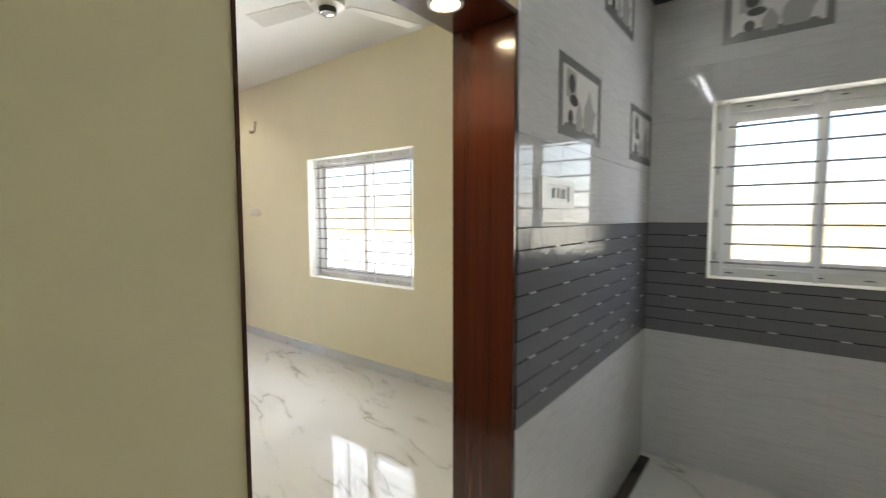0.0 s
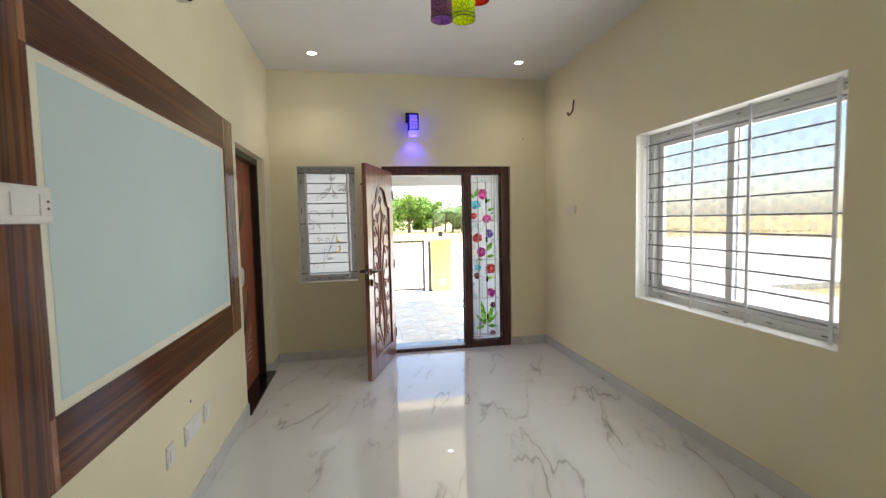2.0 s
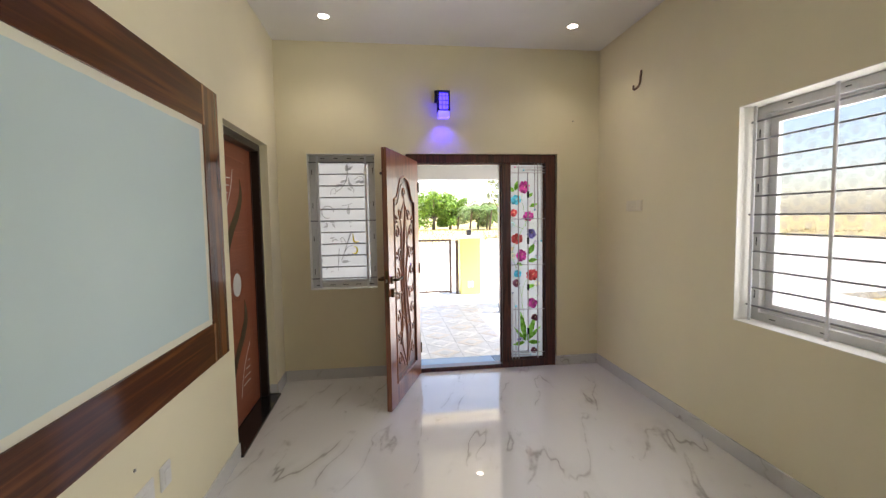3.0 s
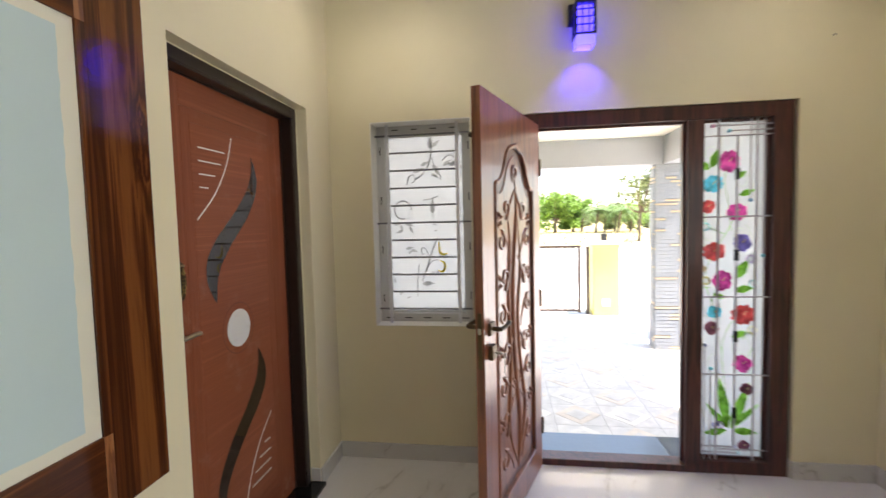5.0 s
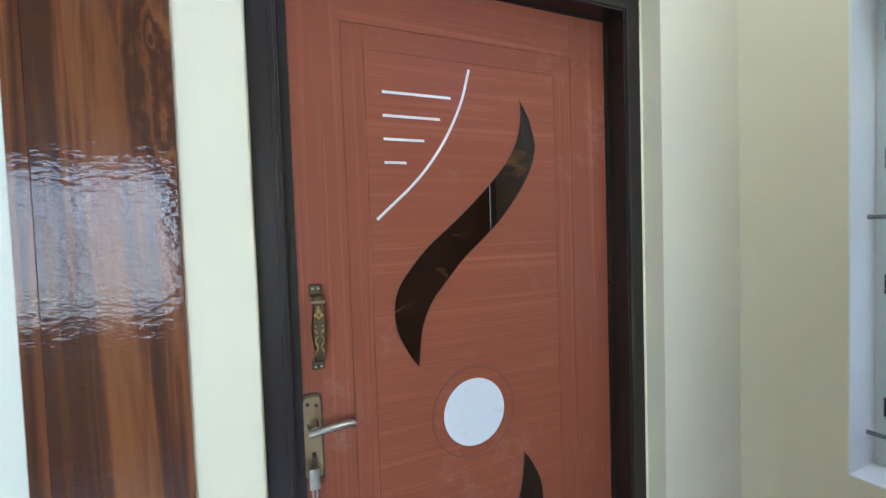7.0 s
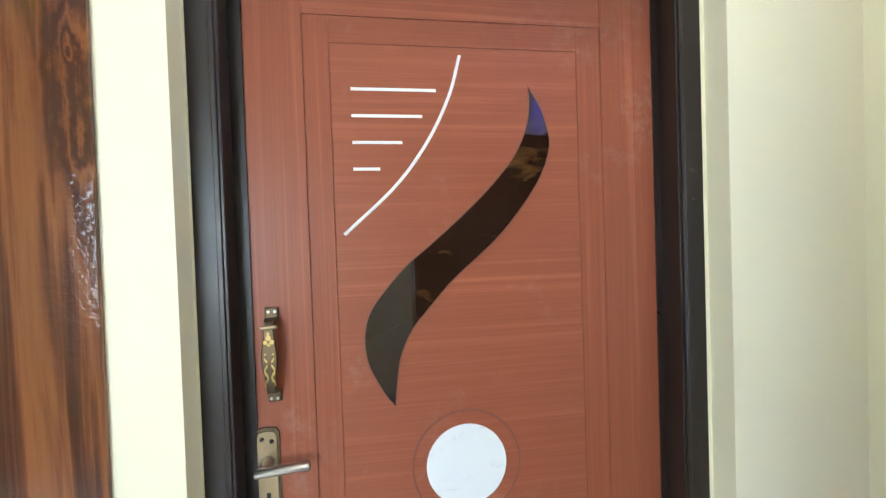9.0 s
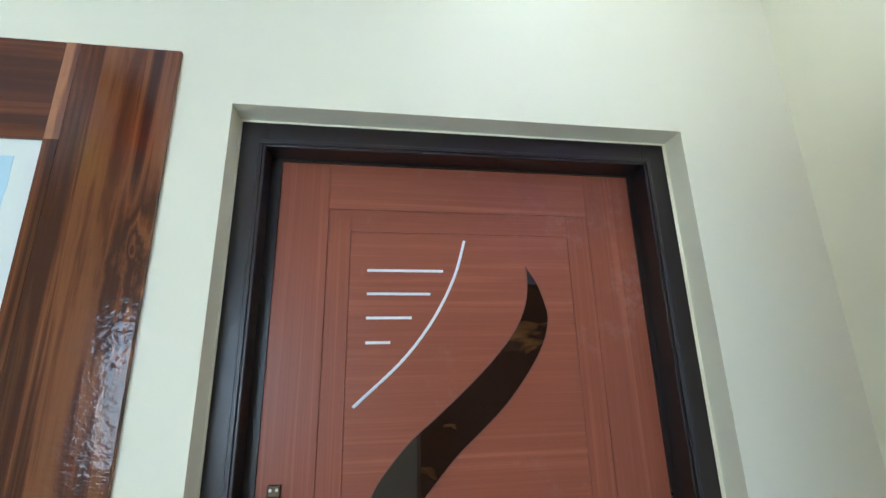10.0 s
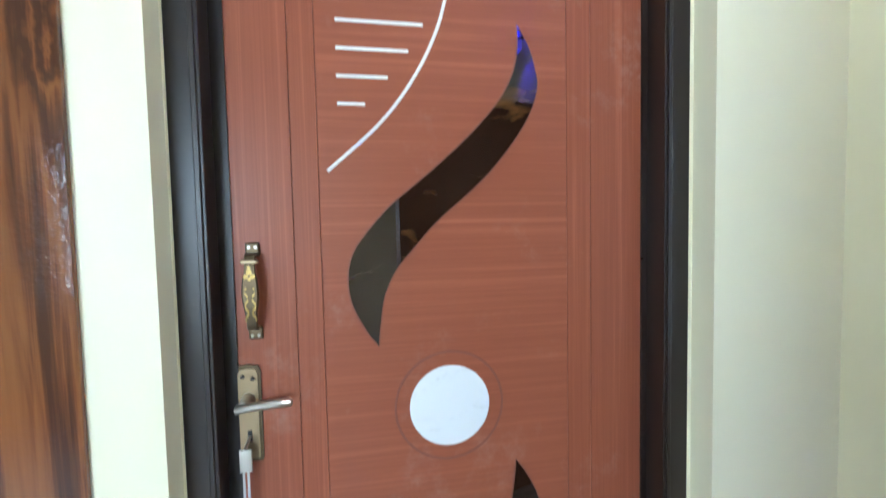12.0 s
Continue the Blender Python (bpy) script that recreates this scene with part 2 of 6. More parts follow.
DARKMETAL = plain("dark_bronze_metal", (0.06, 0.05, 0.045), 0.35, 0.8)
UPVC = plain("white_upvc", (0.80, 0.80, 0.80), 0.35)
TAPE = plain("grey_protective_tape", (0.66, 0.66, 0.65), 0.4)
PRINT = plain("black_print", (0.02, 0.02, 0.02), 0.5)
GRILL = plain("white_painted_iron", (0.78, 0.79, 0.82), 0.4)
GRILLROD = plain("grey_painted_rod", (0.20, 0.20, 0.21), 0.4)
PLASTIC = plain("white_switch_plastic", (0.84, 0.83, 0.80), 0.3)
IVORY = plain("ivory_switch_plastic", (0.84, 0.79, 0.63), 0.4)
BLACKPLASTIC = plain("black_plastic", (0.012, 0.012, 0.013), 0.4)
# grey tints in both glasses hold down the brightness of the outdoors
GLASS = glass("filmed_window_glass", (0.62, 0.62, 0.623))
GLASS_CLEAR = glass("dusty_clear_glass", (0.64, 0.64, 0.64))
FROST = frosted("frosted_glass", (0.60, 0.63, 0.66), 0.88)
FROST_WINDOW = frosted("frosted_window_glass", (0.46, 0.47, 0.48), 0.93)
ETCH = frosted("grey_etched_vine", (0.34, 0.34, 0.335), 0.85)
YELLOW_ETCH = plain("yellow_etched_vine", (0.85, 0.66, 0.02), 0.4)


# ---- mesh helpers ----
from mathutils.geometry import tessellate_polygon


def part(name, bm, material, parent=None, label=""):
    me = bpy.data.meshes.new(name)
    bmesh.ops.recalc_face_normals(bm, faces=bm.faces[:])
    bm.to_mesh(me)
    bm.free()
    me.materials.append(material)
    ob = new(name, me)
    if parent:
        ob.parent = parent
    if label:
        ob["label"] = label
    return ob


def empty(name, m, label, category, group="", kind=""):
    ob = new(name)
    ob.empty_display_size = 0.1
    ob.matrix_world = m
    return tagged(ob, label, category, group, kind)


def smooth(ob, angle=40):
    for p in ob.data.polygons:
        p.use_smooth = True
    ob.data.set_sharp_from_angle(angle=radians(angle))
    return ob


def box(bm, x0, x1, y0, y1, z0, z1, bevel=0.0):
    r = bmesh.ops.create_cube(bm, size=1)
    vs = r["verts"]
    for v in vs:
        v.co = Vector(((x0 + x1) / 2 + v.co.x * (x1 - x0), (y0 + y1) / 2 + v.co.y * (y1 - y0), (z0 + z1) / 2 + v.co.z * (z1 - z0)))
    if bevel:
        es = list({e for v in vs for e in v.link_edges})
        bmesh.ops.bevel(bm, geom=es, offset=bevel, segments=2, affect="EDGES", profile=0.5)
    return bm


def boxes(*rows, bevel=0.0):
    bm = bmesh.new()
    for r in rows:
        box(bm, *r, bevel=bevel)
    return bm


def tube(bm, pts, radius, sides=8, flat=1.0, closed=False, normal=None):
    """Sweeps a ring along pts. radius: a number or one per point. flat: squash along normal."""
    pts = [Vector(p) for p in pts]
    n = len(pts)
    rad = radius if isinstance(radius, (list, tuple)) else [radius] * n
    rings = []
    up = Vector(normal) if normal else None
    for i, p in enumerate(pts):
        a = pts[(i - 1) % n] if (closed or i) else p
        b = pts[(i + 1) % n] if (closed or i < n - 1) else p
        d = (b - a).normalized()
        ref = up if up else (Vector((0, 0, 1)) if abs(d.z) < 0.9 else Vector((1, 0, 0)))
        s = d.cross(ref).normalized()
        t = s.cross(d).normalized()
        rings.append([bm.verts.new(p + (s * math.cos(k * 2 * math.pi / sides) + t * math.sin(k * 2 * math.pi / sides) * flat) * rad[i]) for k in range(sides)])
    for i in range(n if closed else n - 1):
        r0, r1 = rings[i], rings[(i + 1) % n]
        for k in range(sides):
            bm.faces.new((r0[k], r0[(k + 1) % sides], r1[(k + 1) % sides], r1[k]))
    if not closed:
        bm.faces.new(rings[0][::-1])
        bm.faces.new(rings[-1])
    return bm


def plate(bm, outer, holes, to3d, d0, d1):
    """A flat plate with holes: 2D loops, raised by to3d(u, v, d) from depth d0 to d1."""
    loops = [outer] + list(holes)
    tri = tessellate_polygon([[Vector((u, v, 0)) for u, v in lp] for lp in loops])
    flat_pts = [p for lp in loops for p in lp]
    lo = [bm.verts.new(to3d(u, v, d0)) for u, v in flat_pts]
    hi = [bm.verts.new(to3d(u, v, d1)) for u, v in flat_pts]
    for a, b, c in tri:
        bm.faces.new((hi[a], hi[b], hi[c]))
        bm.faces.new((lo[c], lo[b], lo[a]))
    k = 0
    for lp in loops:
        n = len(lp)
        for i in range(n):
            a, b = k + i, k + (i + 1) % n
            bm.faces.new((lo[a], lo[b], hi[b], hi[a]))
        k += n
    return bm


def disc_pts(cx, cy, r, n=32, ry=None):
    return [(cx + r * math.cos(2 * math.pi * i / n), cy + (ry or r) * math.sin(2 * math.pi * i / n)) for i in range(n)]


def lathe(bm, profile, cx=0, cy=0, n=24, caps=True):
    """profile: (radius, z) from bottom to top round the upright through cx, cy."""
    rings = [[bm.verts.new((cx + r * math.cos(2 * math.pi * k / n), cy + r * math.sin(2 * math.pi * k / n), z)) for k in range(n)] for r, z in profile]
    for a, b in zip(rings, rings[1:]):
        for k in range(n):
            bm.faces.new((a[k], a[(k + 1) % n], b[(k + 1) % n], b[k]))
    if caps:
        bm.faces.new(rings[0][::-1])
        bm.faces.new(rings[-1])
    return bm


def bezier(p, n=16):
    """Catmull-Rom curve through 2D or 3D points p."""
    p = [Vector(q) for q in p]
    q = [2 * p[0] - p[1]] + p + [2 * p[-1] - p[-2]]
    out = []
    for i in range(1, len(q) - 2):
        for k in range(n):
            t = k / n
            out.append(0.5 * ((2 * q[i]) + (q[i + 1] - q[i - 1]) * t + (2 * q[i - 1] - 5 * q[i] + 4 * q[i + 1] - q[i + 2]) * t * t + (3 * q[i] - q[i - 1] - 3 * q[i + 1] + q[i + 2]) * t ** 3))
    return out + [p[-1]]


def wall(name, axis, c0, c1, a0, a1, z0, z1, openings, material):
    """A wall between c0 and c1 on its thin axis, from a0 to a1 along, with through openings (a, a, z, z)."""
    cuts_a = sorted({a0, a1, *[v for o in openings for v in o[:2]]})
    cuts_z = sorted({z0, z1, *[v for o in openings for v in o[2:]]})

    def solid(i, j):
        if not (0 <= i < len(cuts_a) - 1 and 0 <= j < len(cuts_z) - 1):
            return False
        ma, mz = (cuts_a[i] + cuts_a[i + 1]) / 2, (cuts_z[j] + cuts_z[j + 1]) / 2
        return not any(o[0] < ma < o[1] and o[2] < mz < o[3] for o in openings)

    bm = bmesh.new()
    pt = (lambda c, a, z: (c, a, z)) if axis == "x" else (lambda c, a, z: (a, c, z))

    def quad(*ps):
        bm.faces.new([bm.verts.new(pt(*p)) for p in ps])

    for i in range(len(cuts_a) - 1):
        for j in range(len(cuts_z) - 1):
            if not solid(i, j):
                continue
            p, q, r, s = cuts_a[i], cuts_a[i + 1], cuts_z[j], cuts_z[j + 1]
            for c in (c0, c1):
                quad((c, p, r), (c, q, r), (c, q, s), (c, p, s))
            for di, dj, a, b in ((-1, 0, (p, r), (p, s)), (1, 0, (q, r), (q, s)), (0, -1, (p, r), (q, r)), (0, 1, (p, s), (q, s))):
                if not solid(i + di, j + dj):
                    quad((c0, *a), (c1, *a), (c1, *b), (c0, *b))
    bmesh.ops.remove_doubles(bm, verts=bm.verts[:], dist=0.0005)
    return tagged(part(name, bm, material), kind="structure")


# ---- structure ----
ED = (1.172, 2.675, -0.02, 2.133)        # entrance opening: y, y, z, z
SW = (0.263, 0.884, 0.862, 2.132)        # small window: y, y, z, z
HW = (1.777, 3.335, 0.860, 2.163)        # hall window: x, x, z, z
KW = (5.625, 6.640, 1.165, 2.183)        # kitchen window: x, x, z, z
BD = (0.324, 1.346, -0.02, 2.154)        # bedroom door: x, x, z, z
D2 = (3.845, 4.867, -0.02, 2.150)        # second door: x, x, z, z
OP = (0.481, 1.390, -0.02, 2.165)        # lined opening: y, y, z, z
wall("wall_west", "x", -T, 0, -2.0, W + T, -0.3, H + 0.15, [ED, SW], CREAM)["label"] = "cream painted wall with the entrance door"
wall("wall_south", "y", -T, 0, 0, L, -0.02, H, [BD, D2], CREAM)["label"] = "cream painted wall with dark-framed doors"
wall("wall_north", "y", W, W + T, 0, KX2, -0.3, H + 0.15, [HW, KW], CREAM)["label"] = "cream painted outer wall with barred windows"
wall("wall_divider", "x", L, KX, KY1, W, -0.02, H, [OP], CREAM)["label"] = "cream painted wall with a wood-lined opening"
wall("wall_east", "x", KX2, KX2 + T, KY1 - T, W + T, -0.3, H + 0.15, [], CREAM)
wall("wall_dining", "y", KY1 - T, KY1, L, KX2, -0.3, H + 0.15, [], CREAM)
wall("wall_bedroom", "y", -2.0, -1.8, -T, L, -0.3, H + 0.15, [], CREAM)
tagged(part("ceiling", boxes((0, KX2, KY1, W, H, H + 0.15)), WHITE), "flat white painted ceiling", kind="structure")
tagged(part("ceiling_bedroom", boxes((0, L, -1.8, -T, H, H + 0.15)), WHITE), kind="structure")
floor = tagged(part("floor", boxes((-0.01, KX2, KY1, W, -0.06, 0.0)), MARBLE), "glossy white veined marble floor tiles", kind="structure")
tagged(part("floor_bedroom", boxes((0, L, -1.8, -0.13, -0.06, -0.002)), MARBLE), kind="structure")


def skirting(rows):
    for r in rows:
        ob = part("baseboard", boxes(r, bevel=0.003), SKIRT)
        tagged(ob, "grey veined marble skirting along the wall", kind="structure")


S = 0.012
skirting([(0, S, 0, ED[0], 0, 0.10), (0, S, ED[1], W, 0, 0.10), (S, L, W - S, W, 0, 0.10),
          (S, BD[0], 0, S, 0, 0.10), (BD[1], D2[0], 0, S, 0, 0.10), (D2[1], L, 0, S, 0, 0.10),
          (L - S, L, S, OP[0], 0, 0.10), (L - S, L, OP[1], W - S, 0, 0.10),
          (-0.06, 0.0, 2.6635, 2.675, 0.0, 0.10), (BD[0], BD[0] + 0.010, -0.058, 0, 0.022, 0.10)])

# wood lining of the opening between hall and kitchen
lining = empty("opening_lining", pose(5.175, 0.93, 0), "glossy dark red wood lining round an open doorway", "door lining", kind="structure")
lining.matrix_world = pose(0, 0, 0)
part("jamb", boxes((L - 0.006, KX + 0.006, 1.372, 1.390, 0, 2.147), bevel=0.002), LINING, lining)
part("jamb", boxes((L - 0.006, KX + 0.003, 0.481, 0.488, 0, 2.147), bevel=0.001), LINING, lining)
part("head", boxes((L - 0.006, KX + 0.006, 0.481, 1.390, 2.147, 2.165), bevel=0.002), LINING, lining)


def downlight(x, y, z, energy, label, color=(1, 0.93, 0.82), r=0.045, group="recessed downlights"):
    d = empty("downlight", pose(x, y, z), label, "downlight", group)
    bm = bmesh.new()
    lathe(bm, [(r * 0.86, -0.002), (r * 0.95, -0.006), (r * 1.18, -0.005), (r * 1.22, 0.0)], n=28, caps=False)
    smooth(part("trim_ring", bm, PLASTIC, d))
    bm = bmesh.new()
    lathe(bm, [(r * 0.9, -0.004), (r * 0.88, -0.0035)], n=28)
    part("diffuser", bm, glow("downlight_glow", color, 8), d, "glowing warm white diffuser")
    lm = lamp("downlight_lamp", "SPOT", look((x, y, z - 0.012), (x, y, 0)), energy, color, size=0.04, cone=125)
    lm.parent = d
    lm.matrix_parent_inverse = d.matrix_world.inverted()
    return d


DL = 4.5
downlight(0.52, 0.522, H, DL, "white recessed ceiling downlight, lit")
downlight(0.525, 2.597, H, DL, "white recessed ceiling downlight, lit")
downlight(5.167, 1.185, 2.147, 2.5, "warm recessed downlight in the wooden lining, lit", (1, 0.78, 0.5), group="lining downlights")
downlight(5.167, 0.675, 2.147, 2.5, "warm recessed downlight in the wooden lining, lit", (1, 0.78, 0.5), group="lining downlights")


# ---- windows ----
def window_fixed(name, x_axis, a0, a1, z0, z1, face, out, mullion, label, verticals, rods, film=False):
    """A barred sliding window in an opening. a: along the wall; face: inner wall plane; out: +1 when outside is to larger c."""
    w = empty(name, pose(0, 0, 0), label, "window", kind="structure")
    def b(bm, p, q, c, d, r, s, bevel=0.0):
        lo, hi = sorted((face + out * c, face + out * d))
        if x_axis:
            box(bm, p, q, lo, hi, r, s, bevel)
        else:
            box(bm, lo, hi, p, q, r, s, bevel)
        return bm
    def B(*r, bevel=0.0):
        bm = bmesh.new()
        for x in r:
            b(bm, *x, bevel)
        return bm
    F = 0.055
    fr = part("window_frame", B((a0, a1, 0.12, 0.20, z0, z0 + F), (a0, a1, 0.12, 0.20, z1 - F, z1), (a0, a0 + F, 0.12, 0.20, z0 + F, z1 - F), (a1 - F, a1, 0.12, 0.20, z0 + F, z1 - F)), TAPE, w, "upvc frame under grey protective tape")
    # printed marks on the tape
    marks = []
    n = 5
    for i in range(n):
        c = a0 + (a1 - a0) * (i + 0.5) / n
        h = 0.020 if a1 - a0 > 1 else 0.025
        marks += [(c - h, c + h, 0.118, 0.1205, z0 + 0.024, z0 + 0.030), (c - h + 0.07, c + h + 0.06, 0.118, 0.1205, z1 - 0.031, z1 - 0.025)]
    for i in range(4):
        c = z0 + (z1 - z0) * (i + 0.5) / 4
        marks += [(a0 + 0.022, a0 + 0.028, 0.118, 0.1205, c - 0.025, c + 0.025), (a1 - 0.028, a1 - 0.022, 0.118, 0.1205, c - 0.01, c + 0.04)]
    part("printed_mark", B(*marks), PRINT, fr, "black printing on the tape")
    spans = [(a0 + F, a1 - F)] if mullion is None else [(a0 + F, mullion + 0.03), (mullion - 0.03, a1 - F)]
    panes = []
    for i, (p, q) in enumerate(spans):
        c = 0.165 if i == 0 else 0.135
        f = 0.052 if mullion is not None else 0.012
        part("sash", B((p, q, c, c + 0.026, z0 + F, z0 + F + f), (p, q, c, c + 0.026, z1 - F - f, z1 - F), (p, p + f, c, c + 0.026, z0 + F + f, z1 - F - f), (q - f, q, c, c + 0.026, z0 + F + f, z1 - F - f)), UPVC if mullion is not None else TAPE, w, "white upvc sash" if mullion is not None else "")
        pane = part("pane", B((p + f, q - f, c + 0.010, c + 0.015, z0 + F + f, z1 - F - f)), (GLASS if film else GLASS_CLEAR) if mullion is not None else FROST_WINDOW, w, "clear glass with hexagon film" if film else ("frosted glass" if mullion is None else "clear glass"))
        pane.visible_shadow = mullion is None
        panes.append((pane, p + f, q - f, face + out * (c + 0.009), z0 + F + f, z1 - F - f))
    g = part("grille", B(*[(v - 0.010, v + 0.010, 0.070, 0.076, z0, z1) for v in verticals]), GRILL, w, "white flat iron grille uprights")
    for i, z in enumerate(rods):
        long = i % 5 == 0
        p, q = (a0, a1) if long else (verticals[0], verticals[-1])
        bm = bmesh.new()
        c = face + out * 0.082
        tube(bm, [(p, c, z), (q, c, z)] if x_axis else [(c, p, z), (c, q, z)], 0.0059, 8)
        smooth(part("grille_rod", bm, GRILLROD, w, "grey round grille rod"))
    return w, panes


hall_rods = [0.957 + 0.1112 * i for i in range(11)]
hall_window, hall_panes = window_fixed("window_1", True, *HW, W, 1, 2.56, "white sliding window with iron grille in a deep reveal", (1.815, 2.300, 2.752, 3.240), hall_rods, True)
kw_rods = [1.255 + 0.112 * i for i in range(8)]
kitchen_window, _ = window_fixed("window_2", True, *KW, W, 1, 6.12, "white sliding kitchen window with iron grille", (5.69, 6.12, 6.56), kw_rods)
sw_rods = [0.957 + 0.1105 * i for i in range(11)]
small_window, small_panes = window_fixed("window_3", False, *SW, 0, -1, None, "narrow frosted window etched with vines, iron grille", (0.347, 0.792), sw_rods)

# white painted reveals of the windows
def reveal(name, x_axis, a0, a1, z0, z1, c0, c1):
    t = 0.004
    if x_axis:
        rows = [(a0, a0 + t, c0, c1, z0, z1), (a1 - t, a1, c0, c1, z0, z1), (a0 + t, a1 - t, c0, c1, z0, z0 + t), (a0 + t, a1 - t, c0, c1, z1 - t, z1)]
    else:
        rows = [(c0, c1, a0, a0 + t, z0, z1), (c0, c1, a1 - t, a1, z0, z1), (c0, c1, a0 + t, a1 - t, z0, z0 + t), (c0, c1, a0 + t, a1 - t, z1 - t, z1)]
    tagged(part(name, boxes(*rows), TRIM_WHITE), "smooth white painted window reveal", kind="structure")


reveal("trim", True, *HW, W - 0.002, W + 0.119)
reveal("trim", True, *KW, W - 0.004, W + 0.119)
reveal("trim", False, *SW, -0.119, 0.002)

PATTERNED = frosted("hexagon_film", (0.10, 0.10, 0.098), 0.36)
# film on the hall window's panes: grey hexagons and strips with clear lines between them
for pane, p, q, c, z0, z1 in hall_panes:
    bm = bmesh.new()
    r = 0.050
    dx, dz = r * 1.5, r * math.sqrt(3)
    for i in range(int((q - p) / dx) + 1):
        for j in range(int((z1 - z0) / dz) + 1):
            cx, cz = p + r + i * dx, z0 + r + j * dz + (dz / 2 if i % 2 else 0)
            if cx + r * 0.95 > q or cz + r * 0.95 > z1:
                continue
            bm.faces.new([bm.verts.new((cx + 0.50 * r * math.cos(k * math.pi / 3), c, cz + 0.50 * r * math.sin(k * math.pi / 3))) for k in range(6)])
            for k in (0, 1, 2):
                a0, a1 = k * math.pi / 3, (k + 1) * math.pi / 3
                for n in range(2):
                    ro, ri = r * (0.95 - 0.19 * n), r * (0.95 - 0.19 * n - 0.10)
                    t0, t1 = 0.06 + 0.10 * n, 0.94 - 0.04 * n
                    corner = lambda rad, t: (cx + rad * (math.cos(a0) * (1 - t) + math.cos(a1) * t), c, cz + rad * (math.sin(a0) * (1 - t) + math.sin(a1) * t))
                    bm.faces.new([bm.verts.new(v) for v in (corner(ro, t0), corner(ro, t1), corner(ri, t1), corner(ri, t0))])
    ob = part("film_pattern", bm, PATTERNED, pane, "translucent hexagon pattern film")


def vine(bm_d, a0, z0, sx, sz, c, axis_y=True):
    """Curling stems with leaves, drawn as raised strips in the plane of a pane."""
    put = lambda u, v: (c, a0 + u * sx, z0 + v * sz)
    ring = [(0.18 + 0.115 * math.cos(k * 0.55), 0.585 + 0.052 * math.sin(k * 0.55)) for k in range(10)]
    stems = [ring, [(0.42, 0.17), (0.50, 0.26), (0.56, 0.34), (0.64, 0.42)], [(0.53, 0.31), (0.47, 0.36), (0.42, 0.36), (0.43, 0.33), (0.46, 0.33)],
             [(0.48, 0.24), (0.56, 0.285), (0.64, 0.295)], [(0.52, 0.20), (0.57, 0.225), (0.60, 0.20)], [(0.35, 0.08), (0.36, 0.18), (0.38, 0.27)],
             [(0.24, 0.73), (0.27, 0.775), (0.34, 0.785), (0.35, 0.75), (0.31, 0.74)], [(0.36, 0.76), (0.46, 0.79), (0.56, 0.86), (0.60, 0.97)],
             [(0.60, 0.88), (0.64, 0.80), (0.70, 0.78), (0.70, 0.75)], [(0.72, 0.86), (0.82, 0.89), (0.90, 0.87), (0.86, 0.83), (0.81, 0.85)], [(0.46, 0.64), (0.56, 0.645), (0.66, 0.66)]]
    for i, s in enumerate(stems):
        pts = [Vector(put(*p)) for p in bezier(s, 8)]
        tube(bm_d, pts, 0.0055 if i in (0, 1, 7) else 0.004, 5, 0.3, normal=(1, 0, 0))
    leaves = [(0.33, 0.80, 18, 0.085), (0.44, 0.835, 25, 0.07), (0.60, 0.84, -55, 0.085), (0.58, 0.79, -35, 0.06), (0.74, 0.83, 35, 0.07), (0.83, 0.84, 10, 0.08), (0.90, 0.89, 65, 0.06), (0.96, 0.83, -40, 0.06), (0.56, 0.93, 80, 0.09),
              (0.60, 0.94, 40, 0.07), (0.585, 0.56, 88, 0.105), (0.05, 0.50, 15, 0.06), (0.14, 0.50, -70, 0.05), (0.20, 0.51, -20, 0.07), (0.26, 0.49, -60, 0.06), (0.18, 0.47, 200, 0.06),
              (0.20, 0.36, 10, 0.06), (0.28, 0.355, -20, 0.05), (0.24, 0.33, 40, 0.045), (0.42, 0.155, 2, 0.09), (0.63, 0.235, -80, 0.035), (0.58, 0.50, -10, 0.035), (0.60, 0.46, 15, 0.03), (0.05, 0.16, 100, 0.04), (0.10, 0.09, 40, 0.05), (0.20, 0.07, 20, 0.035), (0.14, 0.21, 170, 0.05)]
    for u, v, a, ln in leaves:
        ca, sa = math.cos(radians(a)), math.sin(radians(a))
        wd = ln * 0.18
        prof = [(0, 0), (0.12, 0.6), (0.28, 1), (0.45, 1), (0.62, 0.75), (0.8, 0.35), (1, -0.1), (0.78, -0.25), (0.6, -0.6), (0.42, -0.85), (0.25, -0.85), (0.1, -0.5)]
        y0, zz = put(u, v)[1:]
        bm_d.faces.new([bm_d.verts.new((c, y0 + ca * p * ln - sa * w * wd, zz + sa * p * ln + ca * w * wd)) for p, w in prof])


pane, p, q, c, z0, z1 = small_panes[0]
bm = bmesh.new()
vine(bm, p, z0, q - p, z1 - z0, c + 0.003)
part("etched_vine", bm, ETCH, pane, "grey etched vine pattern")
bm = bmesh.new()
for curl in ([(0.66, 0.40), (0.67, 0.345), (0.71, 0.325), (0.77, 0.33)], [(0.67, 0.29), (0.73, 0.275), (0.735, 0.24), (0.69, 0.225), (0.645, 0.235)]):
    ypts = [Vector((c + 0.004, p + u * (q - p), z0 + v * (z1 - z0))) for u, v in bezier(curl, 8)]
    tube(bm, ypts, [0.003 + 0.006 * math.sin(math.pi * (i + 0.5) / len(ypts)) for i in range(len(ypts))], 5, 0.3, normal=(1, 0, 0))
part("etched_curl", bm, YELLOW_ETCH, pane, "yellow etched curl")

